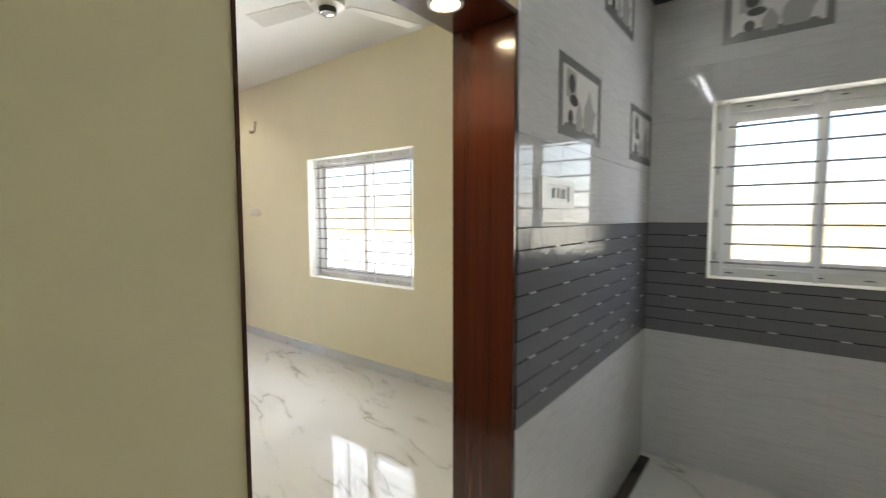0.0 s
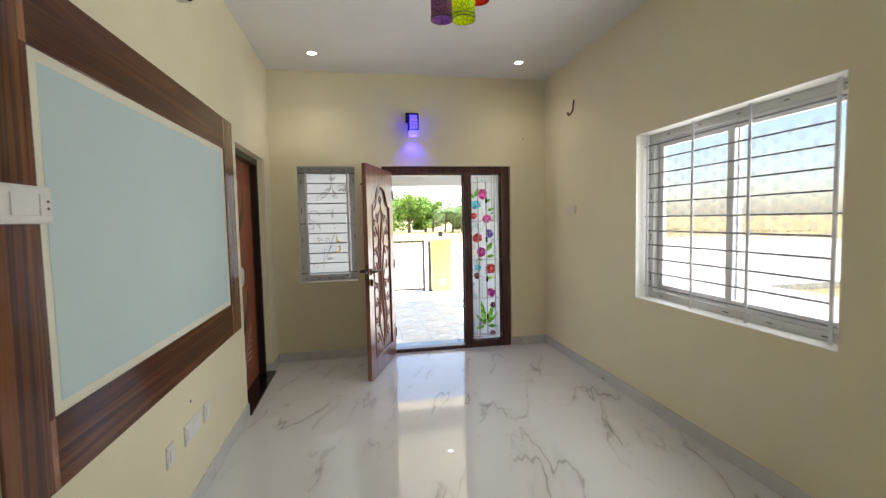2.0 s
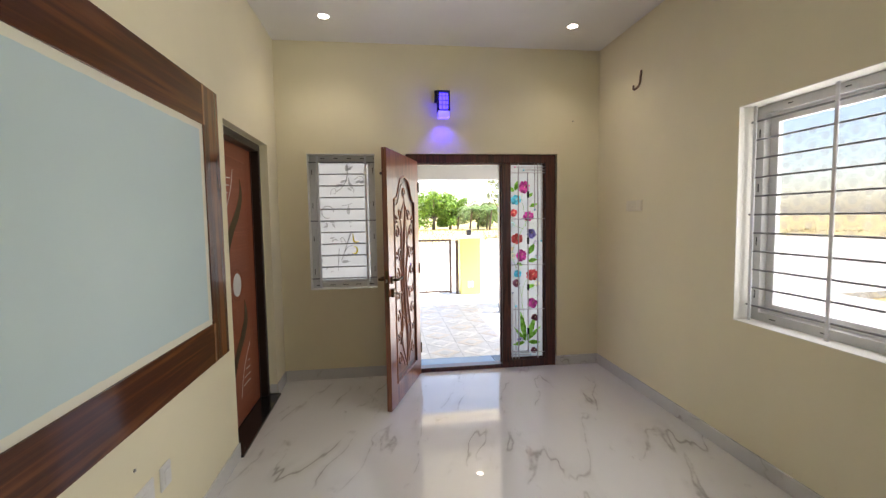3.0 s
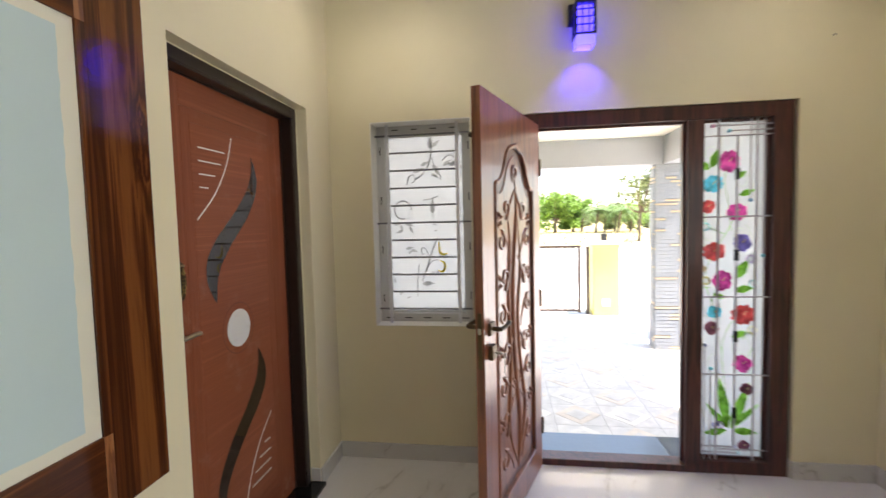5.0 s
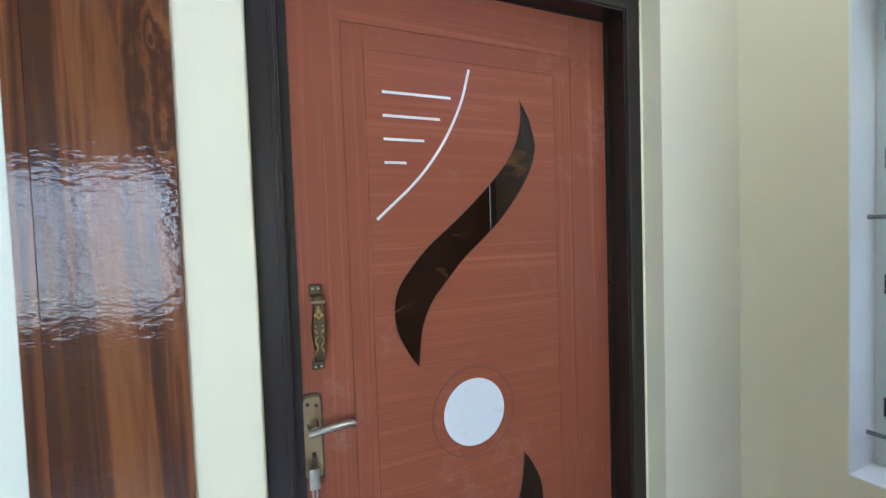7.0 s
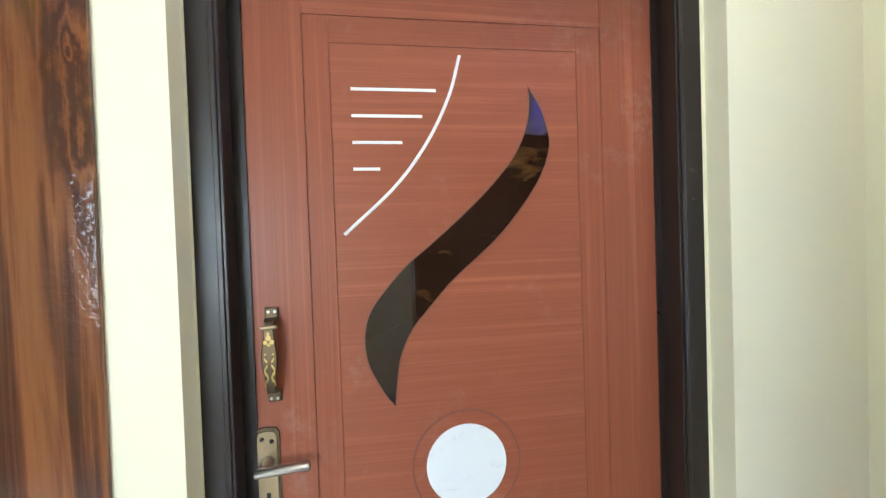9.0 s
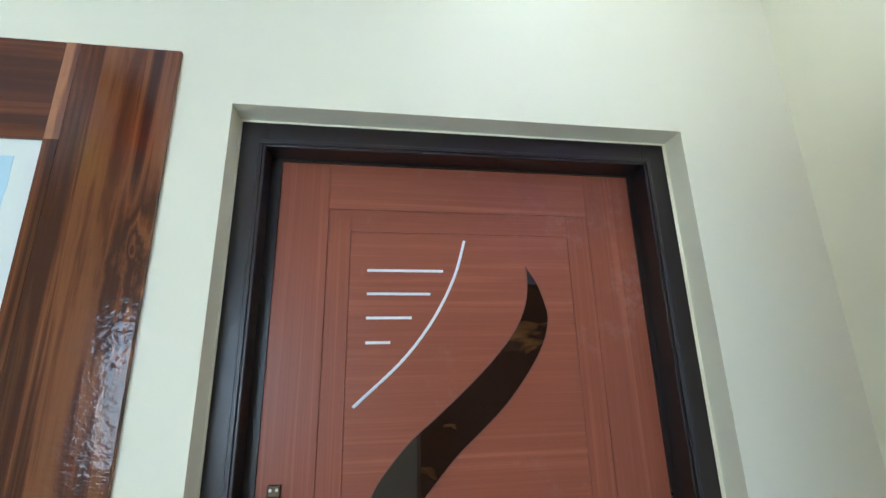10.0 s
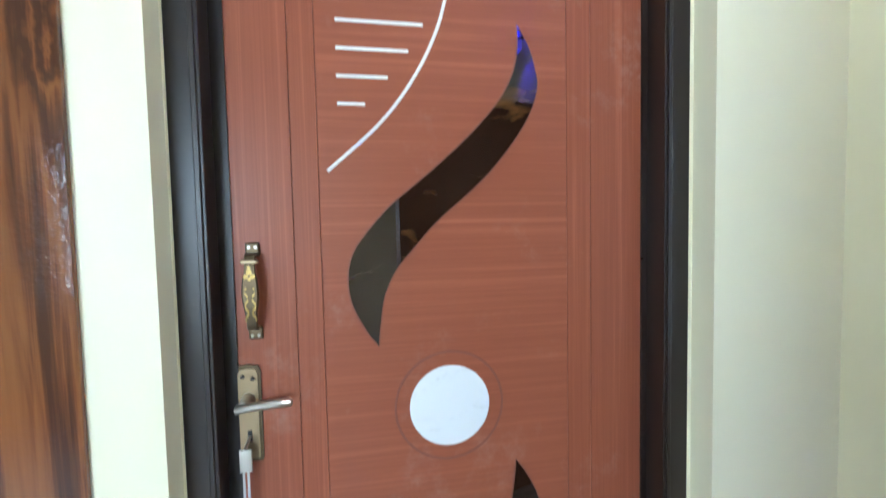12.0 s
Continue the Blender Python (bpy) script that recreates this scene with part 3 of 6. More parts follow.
# unseen slabs added over the outer windows to keep direct sun out
for a, b in ((HW[0], HW[1]), (KW[0], KW[1])):
    tagged(part("window_sunshade", boxes((a - 0.15, b + 0.15, W + T, W + T + 0.62, 2.26, 2.34), bevel=0.005), WHITE), "added unseen white slab that keeps the sun out of the window", kind="structure")


# ---- entrance door: frame, sidelight, open carved leaf ----
entrance = empty("door_1", pose(0, 0, 0), "open carved teak entrance door in a dark mahogany frame", "door", kind="structure")
FX0, FX1 = -0.115, -0.008
def jamb(y0, y1, z0, z1, name):
    # a member with a stepped rebate on the room side
    return part(name, boxes((FX0, FX1, y0, y1, z0, z1), bevel=0.004), FRAME_RED, entrance)
jamb(1.175, 1.258, 0, 2.131, "jamb")
jamb(2.560, 2.662, 0, 2.131, "jamb")
jamb(2.112, 2.200, 0.05, 2.048, "mullion")
jamb(1.258, 2.560, 2.048, 2.131, "head")
jamb(1.258, 2.112, 0.0, 0.042, "threshold")
jamb(2.112, 2.560, 0.0, 0.075, "sill")
part("rebate_strip", boxes((-0.075, -0.045, 1.258, 1.272, 0.042, 2.048), (-0.075, -0.045, 2.098, 2.112, 0.05, 2.048), (-0.075, -0.045, 1.272, 2.098, 2.034, 2.048)), FRAME_RED, entrance)
side_pane = part("pane", boxes((-0.072, -0.066, 2.200, 2.560, 0.075, 2.048)), FROST, entrance, "white translucent glass painted with flowers")
part("glazing_bead", boxes((-0.064, -0.05, 2.200, 2.214, 0.075, 2.048), (-0.064, -0.05, 2.546, 2.560, 0.075, 2.048), (-0.064, -0.05, 2.214, 2.546, 0.075, 0.088), (-0.064, -0.05, 2.214, 2.546, 2.035, 2.048)), FRAME_RED, entrance)
# iron rods of the sidelight
SIDE_ROD = plain("lilac_grey_painted_rod", (0.42, 0.39, 0.42), 0.4)
sg = empty("sidelight_grille", pose(0, 0, 0), "painted iron rod grille in front of flowered glass", "grille")
def rod(y0, z0, y1, z1, r=0.0052, x=-0.035):
    bm = bmesh.new()
    tube(bm, [(x, y0, z0), (x, y1, z1)], r, 8)
    smooth(part("rod", bm, SIDE_ROD, sg))
for y in (2.288, 2.488):
    rod(y, 0.075, y, 2.048, 0.0062)
rod(2.386, 0.155, 2.386, 1.955, 0.0062)
for y, z in ((2.455, 1.59), (2.524, 1.276)):
    rod(y, z, y, 2.048, 0.0042)
for y, z in ((2.223, 0.758), (2.256, 0.62)):
    rod(y, 0.075, y, z, 0.0042)
for y0, y1, z in ((2.200, 2.39, 0.155), (2.200, 2.41, 0.120), (2.30, 2.560, 0.140), (2.200, 2.560, 0.585), (2.200, 2.560, 1.040), (2.200, 2.560, 1.500), (2.200, 2.560, 1.955), (2.253, 2.560, 2.012), (2.34, 2.560, 1.982)):
    rod(y0, z, y1, z, 0.0045, -0.030)
for y, z, c in ((2.253, 2.012, (0.75, 0.35, 0.50)), (2.34, 1.982, (0.20, 0.55, 0.65)), (2.455, 1.59, (0.15, 0.30, 0.50)), (2.524, 1.276, (0.12, 0.50, 0.60)), (2.223, 0.758, (0.22, 0.25, 0.40)), (2.256, 0.62, (0.15, 0.65, 0.75)), (2.39, 0.155, (0.50, 0.50, 0.70)), (2.41, 0.120, (0.35, 0.60, 0.68))):
    bm = bmesh.new()
    lathe(bm, [(0.003, -0.011), (0.009, -0.007), (0.012, 0.0), (0.009, 0.007), (0.003, 0.011)], 0, 0, 12)
    bmesh.ops.translate(bm, verts=bm.verts[:], vec=(-0.031, y, z))
    smooth(part("bead", bm, plain("painted_bead", c, 0.4), sg, "small painted bead at the rod's end"))
for z in (0.36, 0.81, 1.28, 1.74):
    part("clamp", boxes((-0.043, -0.022, 2.377, 2.395, z - 0.032, z + 0.032), bevel=0.002), BLACKPLASTIC, sg, "black clamp")


def tint(name, c):
    k = Nodes(name)
    v = k.coords()
    col = k.mix(k.ramp(k.noise(v, 22, 4), [(0.35, (0, 0, 0)), (0.65, (1, 1, 1))]), tuple(x * 0.55 for x in c), tuple(min(1, x * 1.25 + 0.04) for x in c))
    tl = k.n("BsdfTranslucent")
    k.link(col, tl.inputs[0])
    mx = k.n("MixShader")
    mx.inputs[0].default_value = 0.7
    k.set(col, 0.25)
    k.link(k.b.outputs[0], mx.inputs[1])
    k.link(tl.outputs[0], mx.inputs[2])
    k.link(mx.outputs[0], k.out.inputs[0])
    return k.m


PINK, RED, CYAN, VIOLET, LEAF, PLUM, PEACH = (tint(n, c) for n, c in (("pink_petal", (0.80, 0.08, 0.40)), ("red_petal", (0.85, 0.10, 0.10)), ("cyan_petal", (0.10, 0.60, 0.80)), ("violet_petal", (0.22, 0.18, 0.55)), ("green_leaf", (0.22, 0.55, 0.05)), ("plum_butterfly", (0.25, 0.08, 0.12)), ("peach_petal", (0.85, 0.60, 0.35))))
GX = -0.0635


def flower(y, z, r, material, seed, lobes=5, squash=1.0):
    rnd = random.Random(seed)
    ph = rnd.random() * 6
    bm = bmesh.new()
    n = lobes * 8
    ring = []
    for k in range(n):
        a = 2 * math.pi * k / n
        rr = r * (0.80 + 0.20 * abs(math.cos(lobes * a / 2 + ph)) ** 0.5 + 0.05 * math.sin(11 * a + ph) + 0.06 * math.sin(2 * a + ph)) * rnd.uniform(0.97, 1.0)
        ring.append(bm.verts.new((GX + 0.001, y + rr * math.cos(a), z + rr * math.sin(a) * squash)))
    mid = bm.verts.new((GX + 0.004, y, z))
    for k in range(n):
        bm.faces.new((mid, ring[k], ring[(k + 1) % n]))
    ob = part("painted_flower", bm, material, side_pane)
    bm = bmesh.new()
    tube(bm, [(GX + 0.004, y, z), (GX + 0.0045, y + r * 0.3, z + r * 0.35)], [0.004, 0.002], 5)
    part("stamen", bm, PEACH, ob)


def leafy(y, z, length, angle, width=0.2, material=None):
    ca, sa = math.cos(radians(angle)), math.sin(radians(angle))
    bm = bmesh.new()
    prof = [(0, 0), (0.2, 0.7), (0.45, 1), (0.75, 0.6), (1, 0), (0.75, -0.5), (0.45, -0.9), (0.2, -0.6)]
    bm.faces.new([bm.verts.new((GX + 0.0012, y + ca * p * length - sa * w * width * length, z + sa * p * length + ca * w * width * length)) for p, w in prof])
    part("painted_leaf", bm, material or LEAF, side_pane)


for i, (y, z, r, m, lb) in enumerate([(2.355, 1.815, 0.062, PINK, 7), (2.270, 1.690, 0.055, CYAN, 6), (2.245, 1.560, 0.040, RED, 4), (2.400, 1.525, 0.055, PINK, 7), (2.280, 1.300, 0.060, RED, 6), (2.430, 1.350, 0.052, VIOLET, 5), (2.325, 1.130, 0.060, PINK, 5), (2.285, 0.945, 0.042, CYAN, 4), (2.440, 0.930, 0.065, RED, 8), (2.440, 0.640, 0.055, PINK, 4), (2.270, 0.850, 0.042, PLUM, 4), (2.465, 0.490, 0.038, PLUM, 4), (2.455, 0.150, 0.035, PLUM, 4), (2.215, 1.20, 0.025, PEACH, 6), (2.30, 0.27, 0.02, VIOLET, 4)]):
    flower(y, z, r, m, i, lb)
for y, z, ln, a, w in [(2.26, 1.78, 0.12, 70, 0.22), (2.25, 1.77, 0.07, 130, 0.3), (2.40, 1.72, 0.06, 40, 0.3), (2.41, 1.62, 0.09, 20, 0.22), (2.40, 1.14, 0.13, 60, 0.25), (2.39, 1.07, 0.11, 10, 0.22), (2.37, 0.25, 0.32, 100, 0.10), (2.38, 0.25, 0.30, 70, 0.11), (2.37, 0.25, 0.20, 130, 0.10), (2.38, 0.25, 0.22, 45, 0.10), (2.36, 0.24, 0.13, 190, 0.2), (2.39, 0.24, 0.14, -5, 0.18), (2.46, 0.83, 0.09, 200, 0.25), (2.34, 1.03, 0.07, 160, 0.25)]:
    leafy(y, z, ln, a, w)
for s in ([(2.37, 0.3), (2.33, 0.7), (2.36, 0.85), (2.42, 0.92)], [(2.33, 0.7), (2.27, 1.0), (2.33, 1.13)], [(2.27, 1.0), (2.23, 1.15), (2.28, 1.30), (2.34, 1.40), (2.40, 1.52)], [(2.34, 1.4), (2.24, 1.45), (2.23, 1.55)], [(2.37, 1.42), (2.35, 1.6), (2.33, 1.7), (2.35, 1.81)], [(2.42, 0.6), (2.5, 0.75), (2.48, 0.83), (2.43, 0.78)], [(2.22, 1.0), (2.20, 1.08), (2.26, 1.09)]):
    bm = bmesh.new()
    tube(bm, [(GX + 0.0008, p[0], p[1]) for p in bezier(s, 8)], 0.0018, 5, 0.3, normal=(1, 0, 0))
    part("painted_stem", bm, LEAF, side_pane)

# pale tendrils and soft rings between the flowers
TENDRIL = tint("pale_green_tendril", (0.50, 0.62, 0.45))
for cy, cz, r0, turns, a0, sgn in ((2.255, 1.395, 0.060, 1.4, 2.6, 1), (2.25, 0.985, 0.065, 1.3, 0.4, -1), (2.44, 0.74, 0.075, 1.6, 1.4, -1), (2.25, 1.86, 0.055, 1.1, 3.4, 1), (2.42, 1.40, 0.050, 1.2, 1.0, -1), (2.43, 1.70, 0.045, 1.2, 5.0, 1), (2.30, 0.63, 0.060, 1.0, 1.2, 1)):
    bm = bmesh.new()
    tube(bm, [(GX + 0.0006, cy + r0 * (1 - 0.6 * i / 30) * math.cos(a0 + sgn * turns * 6.283 * i / 30), cz + 1.25 * r0 * (1 - 0.6 * i / 30) * math.sin(a0 + sgn * turns * 6.283 * i / 30)) for i in range(31)], 0.0016, 5, 0.3, normal=(1, 0, 0))
    part("painted_tendril", bm, TENDRIL, side_pane)
for cy, cz, c in ((2.232, 1.445, (0.45, 0.78, 0.82)), (2.236, 1.13, (0.85, 0.72, 0.35)), (2.49, 1.11, (0.50, 0.78, 0.84)), (2.475, 1.255, (0.62, 0.55, 0.80)), (2.32, 0.27, (0.62, 0.48, 0.78)), (2.49, 0.84, (0.86, 0.78, 0.45))):
    bm = bmesh.new()
    tube(bm, [(GX + 0.0006, cy + 0.020 * math.cos(i * 0.3927), cz + 0.020 * math.sin(i * 0.3927)) for i in range(16)], 0.006, 5, 0.2, True, (1, 0, 0))
    part("painted_ring", bm, tint("soft_ring_paint", c), side_pane)

# open leaf: u from the hinge to the free edge, n out of the carved face
LU, LN = Vector((0.9436, -0.331, 0)), Vector((0.331, 0.9436, 0))
leaf_m = Matrix((( LU.x, LN.x, 0, 0.000), (LU.y, LN.y, 0, 1.247), (0, 0, 1, 0.012), (0, 0, 0, 1)))
leaf = empty("entrance_door_leaf", leaf_m, "varnished teak door leaf with carved vines, standing open", "door leaf")
LW, LH = 0.895, 2.047
part("panel", boxes((0.002, LW - 0.002, 0.0, 0.026, 0.002, LH - 0.002)), TEAK_DARK, leaf, "carved panel ground")


def arch(inset):
    u0, u1, v0 = 0.150 + inset, 0.735 - inset, 0.175 + inset
    sh, top = 1.66 - inset, 1.865 - inset
    c = (u0 + u1) / 2
    half = [(u0, sh), (u0 + 0.055, sh + 0.012), (u0 + 0.105, sh + 0.06), (u0 + 0.14, sh + 0.125), (u0 + 0.19, top - 0.03), (c, top)]
    pts = [tuple(p) for p in bezier(half, 6)]
    right = [(2 * c - u, v) for u, v in pts[::-1][1:]]
    return [(u0, v0)] + pts + right + [(u1, v0)]


bm = bmesh.new()
plate(bm, [(0, 0), (LW, 0), (LW, LH), (0, LH)], [arch(0.0)], lambda u, v, d: (u, d, v), 0.0, 0.040)
part("door_border", bm, TEAK, leaf)
bm = bmesh.new()
lp = arch(-0.004)
tube(bm, [(u, 0.040, v) for u, v in lp], 0.011, 8, 0.7, True, (0, 1, 0))
smooth(part("moulding", bm, TEAK, leaf))
bm = bmesh.new()
lp = arch(0.045)
plate(bm, lp, [], lambda u, v, d: (u, d, v), 0.026, 0.031)
part("raised_field", bm, TEAK, leaf)


def spiral(cu, cv, r0, turns, start, sgn, n=22):
    return [(cu + r0 * (1 - 0.85 * i / n) * math.cos(start + sgn * turns * 2 * math.pi * i / n), cv + r0 * (1 - 0.85 * i / n) * math.sin(start + sgn * turns * 2 * math.pi * i / n)) for i in range(n + 1)]


def relief(pts, r0, r1, name="carved_scroll"):
    bm = bmesh.new()
    n = len(pts)
    tube(bm, [(p[0], 0.030, p[1]) for p in pts], [(r0 + (r1 - r0) * i / (n - 1)) * min(1, 0.35 + 2.5 * min(i, n - 1 - i) / n) for i in range(n)], 7, 0.95, normal=(0, 1, 0))
    smooth(part(name, bm, TEAK, leaf), 70)


C = 0.4425
stems = [([(C, 0.22), (C - 0.03, 0.45), (C + 0.02, 0.7), (C + 0.06, 1.0), (C + 0.03, 1.3), (C - 0.02, 1.55), (C, 1.72)], 0.022, 0.012),
         ([(C - 0.02, 0.26), (C - 0.12, 0.5), (C - 0.06, 0.75), (C - 0.02, 1.0), (C - 0.07, 1.25), (C - 0.05, 1.5)], 0.018, 0.010),
         ([(C + 0.02, 0.26), (C + 0.13, 0.5), (C + 0.10, 0.8), (C + 0.12, 1.1), (C + 0.09, 1.4), (C + 0.12, 1.55)], 0.018, 0.010)]
for p, a, b in stems:
    relief(bezier(p, 10), a, b, "carved_stem")
for side in (-1, 1):
    for z, r, off, turn in ((0.34, 0.055, 0.19, 1), (0.52, 0.06, 0.17, -1), (0.70, 0.05, 0.20, 1), (0.86, 0.055, 0.15, -1), (1.05, 0.05, 0.20, 1), (1.22, 0.055, 0.16, -1), (1.40, 0.05, 0.20, 1), (1.55, 0.05, 0.13, -1)):
        s = spiral(C + side * off, z, r, 1.25, math.pi / 2 if turn > 0 else -math.pi / 2, side * turn)
        lead = [(C + side * (off - 0.13), z - turn * 0.10), (C + side * (off - 0.07), z - turn * 0.02 + 0.02)]
        relief(bezier(lead + [s[0]], 5)[:-1] + s, 0.013, 0.007)
    for z, off in ((1.42, 0.225), (1.13, 0.235), (0.80, 0.235), (0.45, 0.235)):
        for k in range(5):
            a = k * 2 * math.pi / 5
            relief([(C + side * off + 0.012 * math.cos(a), z + 0.08 + 0.012 * math.sin(a)), (C + side * off + 0.026 * math.cos(a + .2), z + 0.08 + 0.026 * math.sin(a + .2)), (C + side * off + 0.038 * math.cos(a), z + 0.08 + 0.038 * math.sin(a))], 0.013, 0.011, "carved_petal")
for k in range(7):
    a = radians(35 + k * 18)
    relief([(C + 0.03 * math.cos(a), 0.62 + 0.03 * math.sin(a)), (C + 0.075 * math.cos(a), 0.62 + 0.085 * math.sin(a)), (C + 0.10 * math.cos(a - .2), 0.62 + 0.13 * math.sin(a))], 0.014, 0.006, "carved_feather")
relief(spiral(C, 1.73, 0.05, 1.2, -1.2, 1), 0.014, 0.006)
# lever handle and lock by the free edge
part("handle_rose", boxes((0.800, 0.856, 0.040, 0.054, 1.005, 1.061), bevel=0.004), BRASS_DARK, leaf, "square antique brass rose")
bm = bmesh.new()
tube(bm, [(0.828, 0.05, 1.033), (0.828, 0.085, 1.033)], 0.010, 10)
tube(bm, bezier([(0.834, 0.088, 1.033), (0.80, 0.092, 1.034), (0.75, 0.094, 1.038), (0.71, 0.09, 1.044)], 5), [0.011] * 15 + [0.008], 8, 0.75)
smooth(part("lever", bm, BRASS_DARK, leaf, "antique brass lever"))
part("handle_rose", boxes((0.800, 0.856, -0.014, 0.0, 1.005, 1.061), bevel=0.004), BRASS_DARK, leaf)
bm = bmesh.new()
tube(bm, bezier([(0.828, -0.012, 1.033), (0.828, -0.06, 1.033), (0.80, -0.07, 1.034), (0.72, -0.07, 1.036)], 5), 0.010, 8)
smooth(part("lever", bm, BRASS_DARK, leaf))
part("key_rose", boxes((0.800, 0.856, 0.040, 0.062, 0.90, 0.962), bevel=0.004), BRASS_DARK, leaf, "square keyhole plate")
bm = bmesh.new()
tube(bm, [(0.828, 0.060, 0.93), (0.828, 0.095, 0.93)], 0.004, 6)
tube(bm, [(0.828 + 0.014 * math.cos(a), 0.105, 0.92 + 0.014 * math.sin(a)) for a in (i * math.pi / 6 for i in range(12))], 0.002, 5, 1, True, (0, 1, 0))
tube(bm, [(0.828, 0.105, 0.905), (0.83, 0.105, 0.84)], 0.002, 5)
part("key", bm, STEEL, leaf, "key with ring left in the lock")
part("lock_faceplate", boxes((LW - 0.001, LW + 0.002, 0.010, 0.030, 0.87, 1.11), bevel=0.001), BRASS_DARK, leaf)
part("latch_bolt", boxes((LW, LW + 0.010, 0.014, 0.026, 1.02, 1.045), bevel=0.002), STEEL, leaf)
part("tower_bolt_knob", boxes((LW - 0.03, LW - 0.005, -0.02, 0.0, 1.845, 1.865), bevel=0.006), DARKMETAL, leaf)
for z in (0.25, 1.03, 1.80):
    bm = bmesh.new()
    tube(bm, [(-0.004, 0.045, z - 0.05), (-0.004, 0.045, z + 0.05)], 0.006, 8)
    part("hinge", bm, BRASS_DARK, leaf)


# ---- bedroom doors ----
PIV = (0.852, 1.053)            # centre of the marble disc: x, z


def door_frame(parent, x0, x1, top):
    a, c, hd = 0.060, 0.0545, 0.058
    for nm, r in (("jamb", (x0, x0 + a, -0.165, -0.060, 0, top)), ("jamb", (x1 - c, x1, -0.165, -0.060, 0, top)), ("head", (x0 + a, x1 - c, -0.165, -0.060, top - hd, top))):
        part(nm, boxes(r, bevel=0.0018), BLACKFRAME, parent)
    # raised bead on the face and the stop in front of the leaf
    part("bead", boxes((x0 + a - 0.016, x0 + a - 0.006, -0.060, -0.056, 0.02, top - hd + 0.006), (x1 - c + 0.006, x1 - c + 0.016, -0.060, -0.056, 0.02, top - hd + 0.006), (x0 + a - 0.016, x1 - c + 0.016, -0.060, -0.056, top - hd + 0.006, top - hd + 0.016), bevel=0.0015), BLACKFRAME, parent)
    part("stop", boxes((x0 + a, x0 + a + 0.013, -0.165, -0.1165, 0, top - hd), (x1 - c - 0.024, x1 - c, -0.165, -0.1165, 0, top - hd), (x0 + a + 0.013, x1 - c - 0.024, -0.165, -0.1165, top - hd - 0.006, top - hd)), BLACKFRAME, parent)
    part("plaster_fill", boxes((x0 - 0.012, x0, -0.20, -0.061, 0, top + 0.005), (x1, x1 + 0.012, -0.20, -0.061, 0, top + 0.005), (x0, x1, -0.20, -0.061, top, top + 0.005)), CREAM, parent)
    part("threshold", boxes((x0 - 0.010, x1 + 0.010, -0.165, 0.030, 0.0, 0.020), bevel=0.003), GRANITE, parent, "black granite threshold")


def door_body(parent, x0, x1, top):
    y = -0.122
    # groove backing, upright stiles, cross-grained field
    part("core", boxes((x0, x1, y - 0.035, y - 0.003, 0.025, top)), GROOVE, parent)
    g = 0.0011
    xs0, xs1, zt, zb = 0.527, 1.150, 1.972, 0.13
    f0, f1, ft, fb = 0.583, 1.100, 1.918, 0.19
    dx = x0 - 0.3925
    st = [(x0, xs0 + dx - g, 0.025, top), (xs1 + dx + g, x1, 0.025, top), (xs0 + dx, f0 + dx - g, zb, zt), (f1 + dx + g, xs1 + dx, zb, zt)]
    for p, q, r, s in st:
        part("stile", boxes((p, q, y - 0.003, y, r, s), bevel=0.0008), DOOR_V, parent)
    for p, q, r, s in ((xs0 + dx - g, xs1 + dx + g, zt + g, top), (xs0 + dx - g, xs1 + dx + g, 0.025, zb - g), (f0 + dx - g, f1 + dx + g, ft + g, zt), (f0 + dx - g, f1 + dx + g, zb, fb - g)):
        part("rail", boxes((p, q, y - 0.003, y, r, s), bevel=0.0008), DOOR_H, parent)
    part("field", boxes((f0 + dx, f1 + dx, y - 0.003, y + 0.0004, fb, ft), bevel=0.0008), DOOR_H, parent, "cross-grained red-brown veneer field")


bdoor = empty("door_2", pose(0, 0, 0), "closed red-brown veneer door with curved inlays in a black frame", "door", kind="structure")
door_frame(bdoor, 0.333, 1.3415, 2.149)
bleaf = empty("bedroom_door_leaf", pose(0, 0, 0), "red-brown veneer door leaf with white lines and dark curved inlays", "door leaf")
door_body(bleaf, 0.3945, 1.2855, 2.0895)
YD = -0.1216


def turned(p, flip):
    return (2 * PIV[0] - p[0], 2 * PIV[1] - p[1]) if flip else p


S_EDGE = [(0.695, 1.843), (0.669, 1.799), (0.654, 1.751), (0.65, 1.721), (0.66, 1.679), (0.681, 1.637), (0.714, 1.59), (0.759, 1.537), (0.809, 1.491), (0.871, 1.438), (0.92, 1.385), (0.957, 1.341), (0.981, 1.29), (0.991, 1.233), (0.996, 1.188)]
S_BACK = [(0.996, 1.188), (1.018, 1.218), (1.045, 1.272), (1.053, 1.318), (1.049, 1.358), (1.035, 1.391), (1.005, 1.43), (0.964, 1.474), (0.916, 1.513), (0.867, 1.554), (0.806, 1.609), (0.761, 1.656), (0.729, 1.697), (0.705, 1.745), (0.695, 1.793), (0.695, 1.843)]
